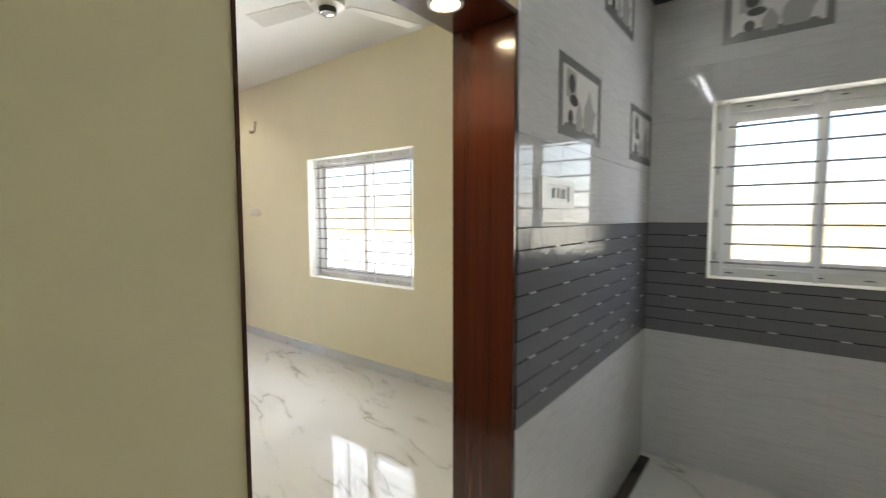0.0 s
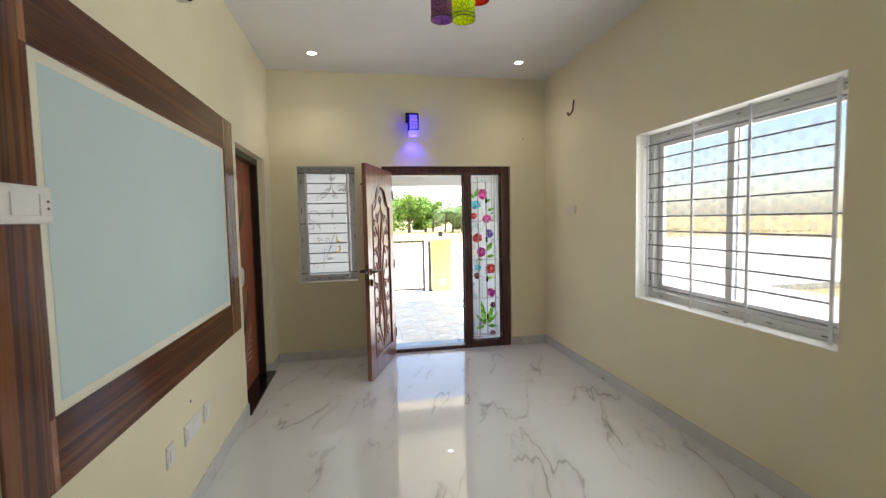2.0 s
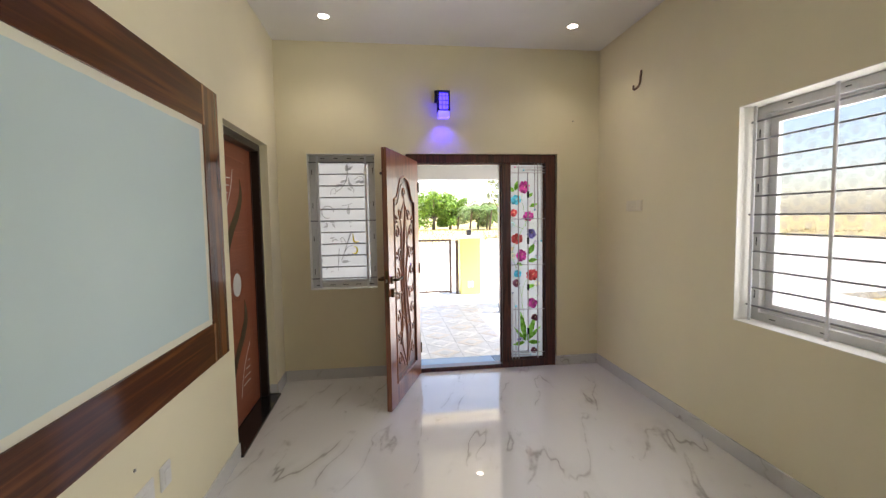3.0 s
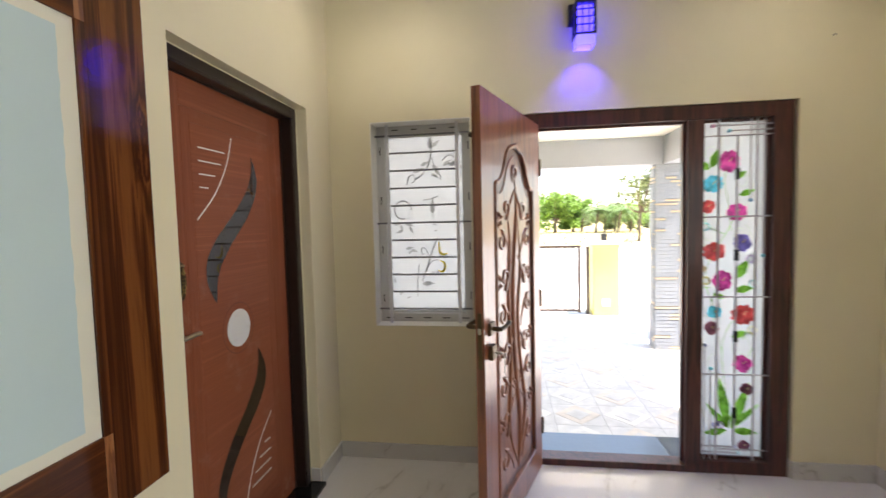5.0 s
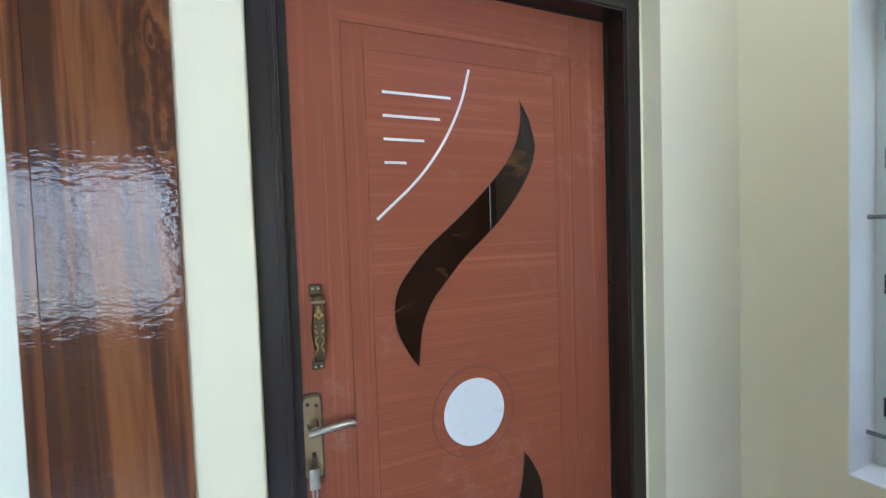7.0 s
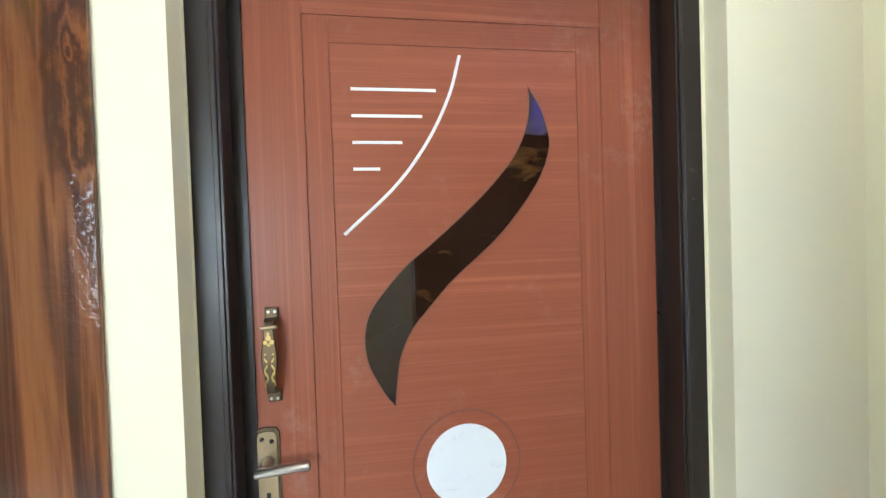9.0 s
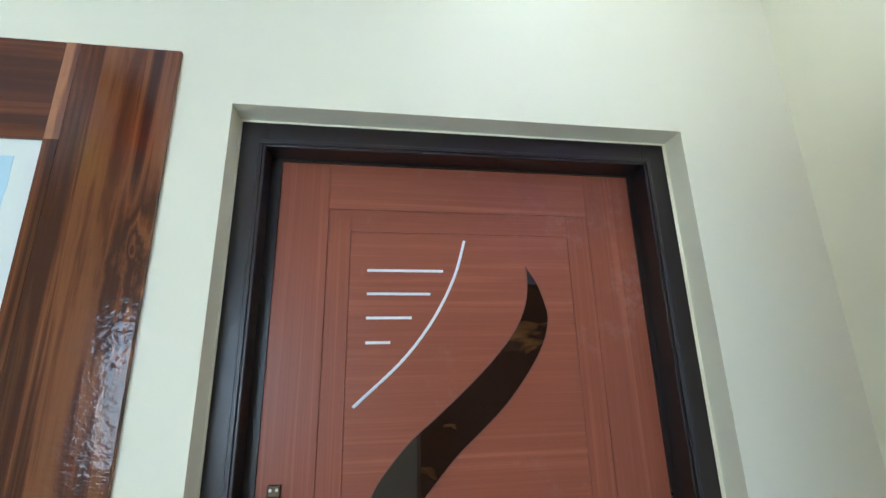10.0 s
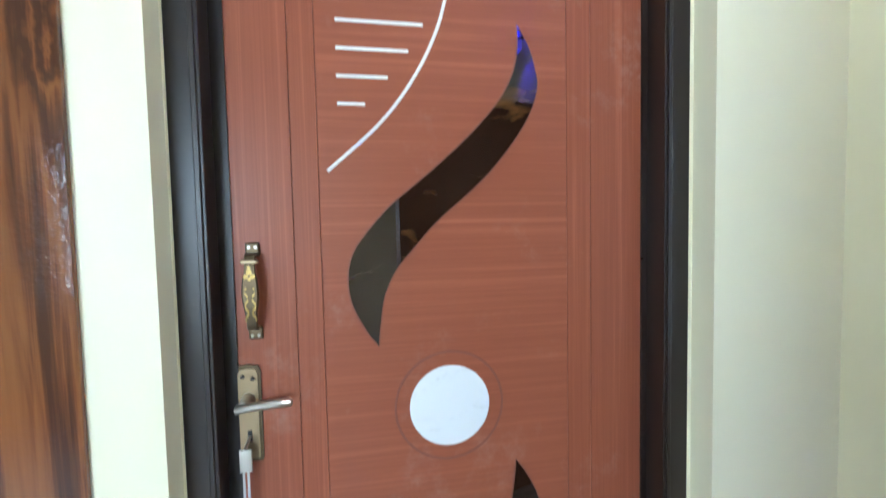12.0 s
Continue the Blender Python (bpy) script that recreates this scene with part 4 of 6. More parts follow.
for flip in (False, True):
    e = [turned(tuple(p), flip) for p in bezier(S_EDGE, 5)]
    b = [turned(tuple(p), flip) for p in bezier(S_BACK, 5)]
    loop = e[:-1] + b[:-1]
    bm = bmesh.new()
    plate(bm, loop, [], lambda u, v, d: (u, YD + d, v), 0.0, 0.0014)
    part("curved_inlay", bm, INLAY, bleaf, "dark polished flame-shaped inlay")
    bm = bmesh.new()
    tube(bm, [(u, YD + 0.0006, v) for u, v in loop], 0.0022, 5, 0.5, True, (0, 1, 0))
    part("inlay_edge", bm, GROOVE, bleaf)
    arc = [turned(tuple(p), flip) for p in bezier([(0.840, 1.903), (0.865, 1.819), (0.912, 1.726), (0.981, 1.635), (1.085, 1.540)], 8)]
    bm = bmesh.new()
    tube(bm, [(u, YD, v) for u, v in arc], 0.0033, 6, 0.4, normal=(0, 1, 0))
    part("white_arc", bm, WHITE_INLAY, bleaf, "thin white inlaid arc")
    for z, xr in ((1.829, 0.892), (1.776, 0.922), (1.723, 0.964), (1.670, 1.010)):
        p, q = turned((1.063, z - 0.0030), flip), turned((xr, z + 0.0030), flip)
        part("white_line", boxes((min(p[0], q[0]), max(p[0], q[0]), YD, YD + 0.0012, min(p[1], q[1]), max(p[1], q[1]))), WHITE_INLAY, bleaf, "thin white inlaid line")
bm = bmesh.new()
plate(bm, disc_pts(PIV[0], PIV[1], 0.085, 48), [], lambda u, v, d: (u, YD + d, v), 0.0, 0.002)
part("marble_disc", bm, DISC, bleaf, "round white marble inlay")
bm = bmesh.new()
tube(bm, [(u, YD + 0.0002, v) for u, v in disc_pts(PIV[0], PIV[1], 0.114, 56)], 0.0025, 6, 0.35, True, (0, 1, 0))
part("ring_groove", bm, GROOVE, bleaf)

# pull handle
ph = empty("pull_handle", pose(1.228, YD, 1.313), "antique brass pull handle with gilt ornament on the door", "door handle")
part("mount", boxes((-0.013, 0.013, 0, 0.006, 0.066, 0.092), bevel=0.003), BRASS_DARK, ph)
part("mount", boxes((-0.013, 0.013, 0, 0.006, -0.092, -0.068), bevel=0.003), BRASS_DARK, ph)
bm = bmesh.new()
bow = bezier([(0, 0.005, 0.072), (0, 0.026, 0.066), (0, 0.034, 0.03), (0, 0.034, -0.03), (0, 0.026, -0.066), (0, 0.005, -0.072)], 5)
prev = None
for p in bow:
    hw = 0.0125 + 0.003 * math.cos(p.z * 60)
    ring = [bm.verts.new((sx * hw, p.y + dy, p.z)) for sx, dy in ((-1, 0), (1, 0), (0.8, 0.005), (-0.8, 0.005))]
    if prev:
        for k in range(4):
            bm.faces.new((prev[k], prev[(k + 1) % 4], ring[(k + 1) % 4], ring[k]))
    prev = ring
smooth(part("bow", bm, BRASS_DARK, ph))
for sx in (-1, 1):
    bm = bmesh.new()
    tube(bm, [(sx * (0.0062 + 0.0028 * math.sin(k * 1.15)), 0.0392 - 0.004 * max(0, k - 9) / 4, 0.010 - 0.0048 * k) for k in range(14)], [0.0020 + 0.0009 * math.cos(k * 2.3) for k in range(14)], 6, 0.5, normal=(0, 1, 0))
    part("gilt_ornament", bm, BRASS_BRIGHT, ph, "bright gilt scroll")
bm = bmesh.new()
for u, v, rr in ((0, 0.039, 0.0048), (-0.006, 0.031, 0.0042), (0.006, 0.031, 0.0042), (0, 0.026, 0.003), (0, 0.047, 0.003)):
    plate(bm, disc_pts(u, v, rr, 12), [], lambda a, b, d: (a, d, b), 0.0378, 0.0405)
part("gilt_ornament", bm, BRASS_BRIGHT, ph, "bright gilt flower")
part("gilt_band", boxes((-0.015, 0.015, 0.028, 0.037, 0.054, 0.061), bevel=0.002), BRASS, ph)
for z in (0.083, -0.085):
    for sx in (-0.006, 0.006):
        bm = bmesh.new()
        tube(bm, [(sx, 0.005, z), (sx, 0.008, z)], 0.003, 8)
        part("screw", bm, STEEL, ph)

# lever lock with keys
lk = empty("lever_lock", pose(1.246, YD, 1.075), "antique brass lever lock plate with keys hanging in it", "door lock")
bm = bmesh.new()
out = [(-0.021, -0.092), (0.021, -0.092), (0.023, -0.085), (0.023, 0.085), (0.018, 0.094), (0, 0.097), (-0.018, 0.094), (-0.023, 0.085), (-0.023, -0.085)]
plate(bm, out, [], lambda u, v, d: (u, d, v), 0.0, 0.004)
part("backplate", bm, BRASS_DARK, lk, "dark antique brass backplate")
bm = bmesh.new()
plate(bm, [(u * 0.78, v * 0.93) for u, v in out], [], lambda u, v, d: (u, d, v), 0.004, 0.0065)
part("faceplate", bm, BRASS, lk)
bm = bmesh.new()
tube(bm, [(0.0, 0.006, 0.030), (0.0, 0.045, 0.030)], [0.013, 0.010], 12)
tube(bm, bezier([(0.012, 0.046, 0.028), (0.0, 0.048, 0.030), (-0.03, 0.050, 0.033), (-0.06, 0.048, 0.034), (-0.085, 0.042, 0.031)], 6), [0.008] * 12 + [0.0085] * 12 + [0.005], 10, 1.25, normal=(0, 1, 0))
smooth(part("lever", bm, STEEL, lk, "satin steel lever"))
for z in (0.075, 0.070, -0.078):
    bm = bmesh.new()
    tube(bm, [(0.009 if z != 0.070 else -0.009, 0.006, z), (0.009 if z != 0.070 else -0.009, 0.009, z)], 0.004, 8)
    part("screw", bm, DARKMETAL, lk)
part("keyhole", boxes((-0.004, 0.004, 0.0064, 0.008, -0.052, -0.030), bevel=0.001), BLACKPLASTIC, lk)
bm = bmesh.new()
tube(bm, [(0.0, 0.008, -0.042), (0.004, 0.035, -0.055)], 0.003, 6)
box(bm, -0.008, 0.014, 0.030, 0.034, -0.098, -0.055, 0.001)
smooth(part("key", bm, STEEL, lk, "steel key in the lock"))
for dx in (-0.004, 0.004):
    bm = bmesh.new()
    box(bm, 0.004 + dx - 0.002, 0.004 + dx + 0.002, 0.030, 0.032, -0.165, -0.098)
    part("hanging_key", bm, STEEL, lk)

d2 = empty("door_3", pose(0, 0, 0), "closed red-brown veneer door in a black frame", "door", kind="structure")
door_frame(d2, D2[0] + 0.0125, D2[1] - 0.0125, 2.145)
l2 = empty("second_door_leaf", pose(0, 0, 0), "plain red-brown veneer door leaf in a black frame", "door leaf")
door_body(l2, D2[0] + 0.074, D2[1] - 0.069, 2.085)

# ---- framed wall panel ----
P0, P1, Q0, Q1 = 1.455, 3.720, 0.735, 2.264
I0, I1, J0, J1 = 1.670, 3.517, 0.953, 2.046
wp = empty("wall_panel", pose(0, 0, 0), "glossy brown laminate frame around a pale blue painted field", "wall panel")
y1 = 0.010
part("upright_board", boxes((P0, I0 - 0.026, 0, y1, Q0, Q1), bevel=0.0015), PANEL, wp)
part("upright_board", boxes((I1 + 0.026, P1, 0, y1, Q0, Q1), bevel=0.0015), PANEL, wp)
for a, b in ((I0 - 0.026, I0), (I1, I1 + 0.026)):
    part("edge_strip", boxes((a, b, 0, y1, Q0, J0), (a, b, 0, y1, J1, Q1)), STRIP, wp, "lighter veneer strip")
    part("edge_strip", boxes((a, b, 0, y1, J0, J1)), PANEL, wp)
part("cross_board", boxes((I0, I1, 0, y1, Q0, J0), bevel=0.0015), PANEL_H, wp)
part("cross_board", boxes((I0, I1, 0, y1, J1, Q1), bevel=0.0015), PANEL_H, wp)
part("border_field", boxes((I0, I1, 0, 0.002, J0, J1)), BORDER, wp, "brushed cream border")
rnd = random.Random(4)
edge = []
N = 60
for k in range(N):
    edge.append((I0 + 0.045 + (I1 - I0 - 0.09) * k / N, J0 + 0.035 + rnd.uniform(-0.0018, 0.0018)))
for k in range(36):
    edge.append((I1 - 0.045 + rnd.uniform(-0.0018, 0.0018), J0 + 0.035 + (J1 - J0 - 0.07) * k / 36))
for k in range(N):
    edge.append((I1 - 0.045 - (I1 - I0 - 0.09) * k / N, J1 - 0.035 + rnd.uniform(-0.0018, 0.0018)))
for k in range(36):
    edge.append((I0 + 0.045 + rnd.uniform(-0.0018, 0.0018), J1 - 0.035 - (J1 - J0 - 0.07) * k / 36))
bm = bmesh.new()
plate(bm, edge, [], lambda u, v, d: (u, d, v), 0.002, 0.003)
part("blue_field", bm, BLUE, wp, "pale blue painted field")


# ---- switches, hook, camera, sensor ----
def plate_thing(name, m, w, h, deep, label, switches, material=PLASTIC):
    s = empty(name, m, label, "switch plate" if "switch" in name else "socket plate")
    part("base", boxes((-w / 2, w / 2, 0, deep, -h / 2, h / 2), bevel=min(0.004, deep * 0.4)), material, s)
    part("frame", boxes((-w / 2 + 0.006, w / 2 - 0.006, deep, deep + 0.003, -h / 2 + 0.006, h / 2 - 0.006), bevel=0.001), material, s)
    for a, b in switches:
        part("rocker" if "switch" in name else "cover", boxes((a, b, deep + 0.003, deep + 0.007, -h / 2 + 0.022, h / 2 - 0.022), bevel=0.0015), material, s)
    return s


swb = plate_thing("switch_box", pose(3.640, y1, 1.585), 0.225, 0.105, 0.040, "white surface-mounted switch box on the wooden frame", [(-0.09, -0.055), (-0.05, 0.05)])
for dz in (-0.01, 0.01):
    bm = bmesh.new()
    tube(bm, [(-0.085, 0.045, dz), (-0.085, 0.049, dz)], 0.004, 8)
    part("socket_hole", bm, BLACKPLASTIC, swb)
for x, w in ((2.270, 0.085), (2.480, 0.225), (2.765, 0.085)):
    plate_thing("wall_socket_plate", pose(x, 0, 0.435), w, 0.105, 0.008, "flush white socket plate under the wall panel", [(-w / 2 + 0.02, w / 2 - 0.02)])
bm = bmesh.new()
tube(bm, [(2.483, 0, 0.582), (2.483, 0.004, 0.582)], 0.007, 10)
tagged(part("wall_plug", bm, plain("grey_plug", (0.3, 0.29, 0.26), 0.6)), "small grey screw plug in the wall", "wall plug")
plate_thing("switch_plate", pose(0.657, W, 1.60, 0, 0, 180), 0.235, 0.092, 0.010, "ivory modular switch plate on the cream wall", [(-0.09, -0.045), (-0.04, 0.005), (0.01, 0.055), (0.06, 0.095)], IVORY)

bm = bmesh.new()
tube(bm, bezier([(0.735, W - 0.004, 2.715), (0.735, W - 0.012, 2.66), (0.733, W - 0.02, 2.60), (0.722, W - 0.05, 2.565), (0.705, W - 0.055, 2.575), (0.698, W - 0.05, 2.60)], 6), 0.009, 8)
tagged(smooth(part("wall_hook", bm, plain("rusty_brown_iron", (0.16, 0.09, 0.055), 0.6, 0.3))), "brown iron hook fixed high on the cream wall", "hook")
bm = bmesh.new()
tube(bm, [(0.0, 2.836, 2.455), (0.004, 2.836, 2.455)], 0.006, 8)
tagged(part("wall_plug", bm, plain("dark_plug", (0.08, 0.07, 0.06), 0.6)), "small dark plug hole in the cream wall", "wall plug")

cc = empty("security_camera", pose(2.43, 0, 2.70), "white bullet security camera on the cream wall", "camera")
bm = bmesh.new()
tube(bm, [(0, 0, 0.02), (0, 0.012, 0.02)], 0.032, 16)
smooth(part("mount", bm, PLASTIC, cc))
bm = bmesh.new()
tube(bm, bezier([(0, 0.01, 0.02), (0, 0.05, 0.03), (0.0, 0.06, 0.0)], 4), 0.011, 8)
smooth(part("arm", bm, PLASTIC, cc))
bm = bmesh.new()
tube(bm, [(-0.025, 0.035, 0.01), (0.035, 0.100, -0.012)], 0.028, 16)
smooth(part("housing", bm, PLASTIC, cc))
bm = bmesh.new()
tube(bm, [(0.033, 0.098, -0.011), (0.038, 0.104, -0.013)], 0.022, 16)
smooth(part("lens", bm, plain("dark_red_lens", (0.10, 0.02, 0.02), 0.1), cc, "dark red lens window"))

bm = bmesh.new()
lathe(bm, [(0.034, -0.012), (0.058, -0.010), (0.066, 0.0)], 0, 0, 28)
ros = smooth(part("ceiling_rose", bm, PLASTIC))
ros.matrix_world = pose(1.28, 1.822, H)
tagged(ros, "round white blanking cover on the ceiling", "ceiling rose")

# ---- pendant cluster ----
pend = empty("pendant_cluster", pose(2.46, 1.53, H), "cluster of three coloured glass cylinder pendants, lit", "pendant lamp")
bm = bmesh.new()
lathe(bm, [(0.135, -0.028), (0.145, -0.020), (0.145, 0.0)], 0, 0, 36)
smooth(part("canopy", bm, plain("dark_chrome", (0.10, 0.09, 0.10), 0.15, 0.9), pend, "dark metal canopy"))


def mosaic(name, c, c2, emit):
    k = Nodes(name)
    v = k.coords((1, 1, 0.6))
    vor = k.n("TexVoronoi", feature="DISTANCE_TO_EDGE")
    k.link(v, vor.inputs["Vector"])
    vor.inputs["Scale"].default_value = 62
    line = k.ramp(vor.outputs["Distance"], [(0.03, (0, 0, 0)), (0.10, (1, 1, 1))])
    col = k.mix(line, c2, c)
    tl = k.n("BsdfTranslucent")
    k.link(col, tl.inputs[0])
    k.set(col, 0.2)
    mx = k.n("MixShader")
    mx.inputs[0].default_value = 0.65
    k.link(k.b.outputs[0], mx.inputs[1])
    k.link(tl.outputs[0], mx.inputs[2])
    k.link(mx.outputs[0], k.out.inputs[0])
    return k.m


for x, y, zb, c, c2, lc, e in ((2.412, 1.427, 2.672, (0.34, 0.19, 0.20), (0.14, 0.05, 0.05), (0.25, 0.15, 1.0), 0.5), (2.53, 1.526, 2.626, (0.50, 0.54, 0.05), (0.18, 0.19, 0.015), (0.8, 1.0, 0.05), 0.4), (2.406, 1.647, 2.799, (0.48, 0.12, 0.06), (0.17, 0.03, 0.02), (1.0, 0.15, 0.2), 0.4)):
    R, hh = 0.064, 0.285
    px, py, pz = x - 2.46, y - 1.53, zb - H
    bm = bmesh.new()
    lathe(bm, [(R, pz), (R, pz + hh), (R - 0.004, pz + hh), (R - 0.004, pz), (R, pz)], px, py, 32, caps=False)
    sh = smooth(part("shade", bm, mosaic("mosaic_glass", c, c2, lc), pend, "crackled coloured glass cylinder"), 30)
    for z in (pz + 0.004, pz + 0.022, pz + hh - 0.004):
        bm = bmesh.new()
        tube(bm, [(px + (R + 0.001) * math.cos(a), py + (R + 0.001) * math.sin(a), z) for a in (i * 2 * math.pi / 32 for i in range(32))], 0.0022, 5, 1, True, (0, 0, 1))
        part("rim", bm, DARKMETAL, sh)
    bm = bmesh.new()
    lathe(bm, [(R - 0.006, pz + hh - 0.006), (R - 0.006, pz + hh - 0.002)], px, py, 28)
    part("cap", bm, DARKMETAL, sh)
    bm = bmesh.new()
    lathe(bm, [(0.004, pz + 0.150), (0.020, pz + 0.165), (0.026, pz + 0.19), (0.018, pz + 0.22), (0.012, pz + 0.235)], px, py, 16)
    smooth(part("bulb", bm, glow("coloured_bulb", lc, 3), sh, "small coloured bulb"))
    bm = bmesh.new()
    tube(bm, [(px, py, pz + hh), (px * 0.9, py * 0.9, -0.02)], 0.003, 6)
    part("cord", bm, DARKMETAL, pend)
    lm = lamp("pendant_bulb_lamp", "POINT", pose(x, y, zb + 0.13), e, lc, size=0.02)
    lm.parent = pend
    lm.matrix_parent_inverse = pend.matrix_world.inverted()

# ---- ceiling fan ----
fan = empty("ceiling_fan", pose(3.77, 1.86, H), "white three-blade ceiling fan with black and chrome hub, at rest", "ceiling fan")
bm = bmesh.new()
tube(bm, [(0, 0, 0), (0, 0, -0.28)], 0.012, 10)
part("downrod", bm, PLASTIC, fan)
bm = bmesh.new()
lathe(bm, [(0.02, -0.06), (0.055, -0.03), (0.06, 0.0)], 0, 0, 20)
smooth(part("canopy", bm, PLASTIC, fan))
bm = bmesh.new()
lathe(bm, [(0.05, -0.375), (0.10, -0.365), (0.105, -0.32), (0.09, -0.28), (0.03, -0.26)], 0, 0, 28)
smooth(part("motor", bm, PLASTIC, fan))
bm = bmesh.new()
lathe(bm, [(0.045, -0.405), (0.050, -0.402), (0.052, -0.375)], 0, 0, 28)
smooth(part("hub_band", bm, BLACKPLASTIC, fan, "black hub band"))
bm = bmesh.new()
lathe(bm, [(0.01, -0.418), (0.035, -0.414), (0.044, -0.405)], 0, 0, 28)
smooth(part("hub_cap", bm, plain("chrome", (0.8, 0.8, 0.82), 0.08, 1.0), fan, "chrome hub cap"))
for k in range(3):
    a = radians(72 + 120 * k)
    R = Matrix.Rotation(a, 4, "Z")
    bm = bmesh.new()
    prof = [(0.13, 0.045), (0.25, 0.060), (0.45, 0.068), (0.60, 0.070)]
    top, bot = [], []
    for r, w in prof:
        top.append([bm.verts.new(R @ Vector((r, s * w, -0.333 + s * 0.012))) for s in (-1, 1)])
        bot.append([bm.verts.new(R @ Vector((r, s * w, -0.338 + s * 0.012))) for s in (-1, 1)])
    for i in range(3):
        bm.faces.new((top[i][0], top[i + 1][0], top[i + 1][1], top[i][1]))
        bm.faces.new((bot[i][0], bot[i][1], bot[i + 1][1], bot[i + 1][0]))
        bm.faces.new((top[i][0], bot[i][0], bot[i + 1][0], top[i + 1][0]))
        bm.faces.new((top[i][1], top[i + 1][1], bot[i + 1][1], bot[i][1]))
    bm.faces.new((top[3][0], bot[3][0], bot[3][1], top[3][1]))
    bm.faces.new((top[0][0], top[0][1], bot[0][1], bot[0][0]))
    part("blade", bm, PLASTIC, fan)

# ---- blue wall lantern over the entrance ----
wl = empty("wall_lantern", pose(0, 1.51, 2.60), "black caged wall lantern glowing blue over the door", "wall lamp")
part("bracket", boxes((0, 0.045, -0.055, 0.045, 0.005, 0.115), bevel=0.004), BLACKPLASTIC, wl)
c0, c1, z0, z1 = -0.030, 0.070, -0.085, 0.070
for y in (c0, c1):
    for x in (0.050, 0.150):
        part("cage_post", boxes((x - 0.006, x + 0.006, y - 0.006, y + 0.006, z0, z1)), BLACKPLASTIC, wl)
part("cage_top", boxes((0.044, 0.156, c0 - 0.006, c1 + 0.006, z1, z1 + 0.016), bevel=0.003), BLACKPLASTIC, wl)
part("cage_base", boxes((0.044, 0.156, c0 - 0.006, c1 + 0.006, z0 - 0.01, z0), bevel=0.002), BLACKPLASTIC, wl)
for y in (0.003, 0.037):
    part("cage_bar", boxes((0.150, 0.156, y - 0.003, y + 0.003, z0, z1)), BLACKPLASTIC, wl)
for z in (-0.045, -0.005, 0.035):
    for row in ((0.150, 0.156, c0 + 0.006, c1 - 0.006, z - 0.003, z + 0.003), (0.056, 0.144, c0 - 0.005, c0 + 0.001, z - 0.003, z + 0.003), (0.056, 0.144, c1 - 0.001, c1 + 0.005, z - 0.003, z + 0.003)):
        part("cage_bar", boxes(row), BLACKPLASTIC, wl)
part("glowing_core", boxes((0.062, 0.140, c0 + 0.010, c1 - 0.010, -0.075, 0.066), bevel=0.01), glow("blue_led", (0.028, 0.018, 1.0), 2.8, (0.1, 0.1, 0.5)), wl, "blue glowing core")
part("lower_shade", boxes((0.054, 0.060, c0, c1, -0.150, -0.095), (0.140, 0.146, c0, c1, -0.150, -0.095), (0.060, 0.140, c0, c0 + 0.006, -0.150, -0.095), (0.060, 0.140, c1 - 0.006, c1, -0.150, -0.095)), glow("blue_acrylic", (0.12, 0.08, 1.0), 0.5, (0.5, 0.5, 0.9)), wl, "pale blue acrylic shade, glowing")
lm = lamp("lantern_lamp", "SPOT", look((0.10, 1.53, 2.50), (0.03, 1.53, 1.5)), 4.2, (0.07, 0.035, 1.0), size=0.03, cone=112)
lm.parent = wl
lm.matrix_parent_inverse = wl.matrix_world.inverted()


# ---- outside: ground, porch, gate, field ----
def ground_mat(name, a, b, c, s1, s2, rough=0.9):
    k = Nodes(name)
    v = k.coords()
    col = k.mix(k.ramp(k.noise(v, s1, 6, 0.65), [(0.35, (0, 0, 0)), (0.65, (1, 1, 1))]), a, b)
    col = k.mix(k.ramp(k.noise(v, s2, 5, 0.7), [(0.5, (0, 0, 0)), (0.7, (1, 1, 1))]), col, c)
    k.bump(k.noise(v, s2 * 2, 5), 0.3, 0.02)
    return k.set(col, rough)


FIELD = ground_mat("dry_grass_field", (0.42, 0.33, 0.16), (0.52, 0.42, 0.20), (0.25, 0.26, 0.08), 0.25, 1.7)
CONCRETE = ground_mat("pale_cement", (0.70, 0.68, 0.63), (0.76, 0.74, 0.69), (0.64, 0.61, 0.57), 0.6, 9)
bm = bmesh.new()
bm.faces.new([bm.verts.new(p) for p in ((-900, -900, -0.32), (900, -900, -0.32), (900, 900, -0.32), (-900, 900, -0.32))])
tagged(part("ground", bm, FIELD), "dry yellow grass field reaching the horizon", kind="structure")
tagged(part("road", boxes((-24, -3.7, -30, 30, -0.31, -0.17)), CONCRETE), "pale cement yard and lane beyond the porch", kind="structure")
tagged(part("pavement_side", boxes((-3.7, 20, W + T, 10.2, -0.31, -0.17)), CONCRETE), "pale cement strip beside the house", kind="structure")
tagged(part("pavement_bed", boxes((-5.6, -T, -4, 3.9, -0.31, PORCH_Z - 0.012)), CONCRETE), "mortar bed under the porch tiles", kind="structure")
part("door_step", boxes((-0.47, -0.116, 1.0, 2.10, PORCH_Z, -0.012), bevel=0.004), GRANITE_BLUE)
tagged(bpy.data.objects["door_step"], "blue-grey polished granite doorstep", kind="structure")
# the column's shadow on the step, put into the colour of this end
tagged(part("door_step_dark", boxes((-0.47, -0.116, 2.101, 2.9, PORCH_Z, -0.012), bevel=0.004), plain("dark_slate_granite", (0.09, 0.11, 0.13), 0.2)), "granite doorstep end coloured dark as the column's shadow", kind="structure")


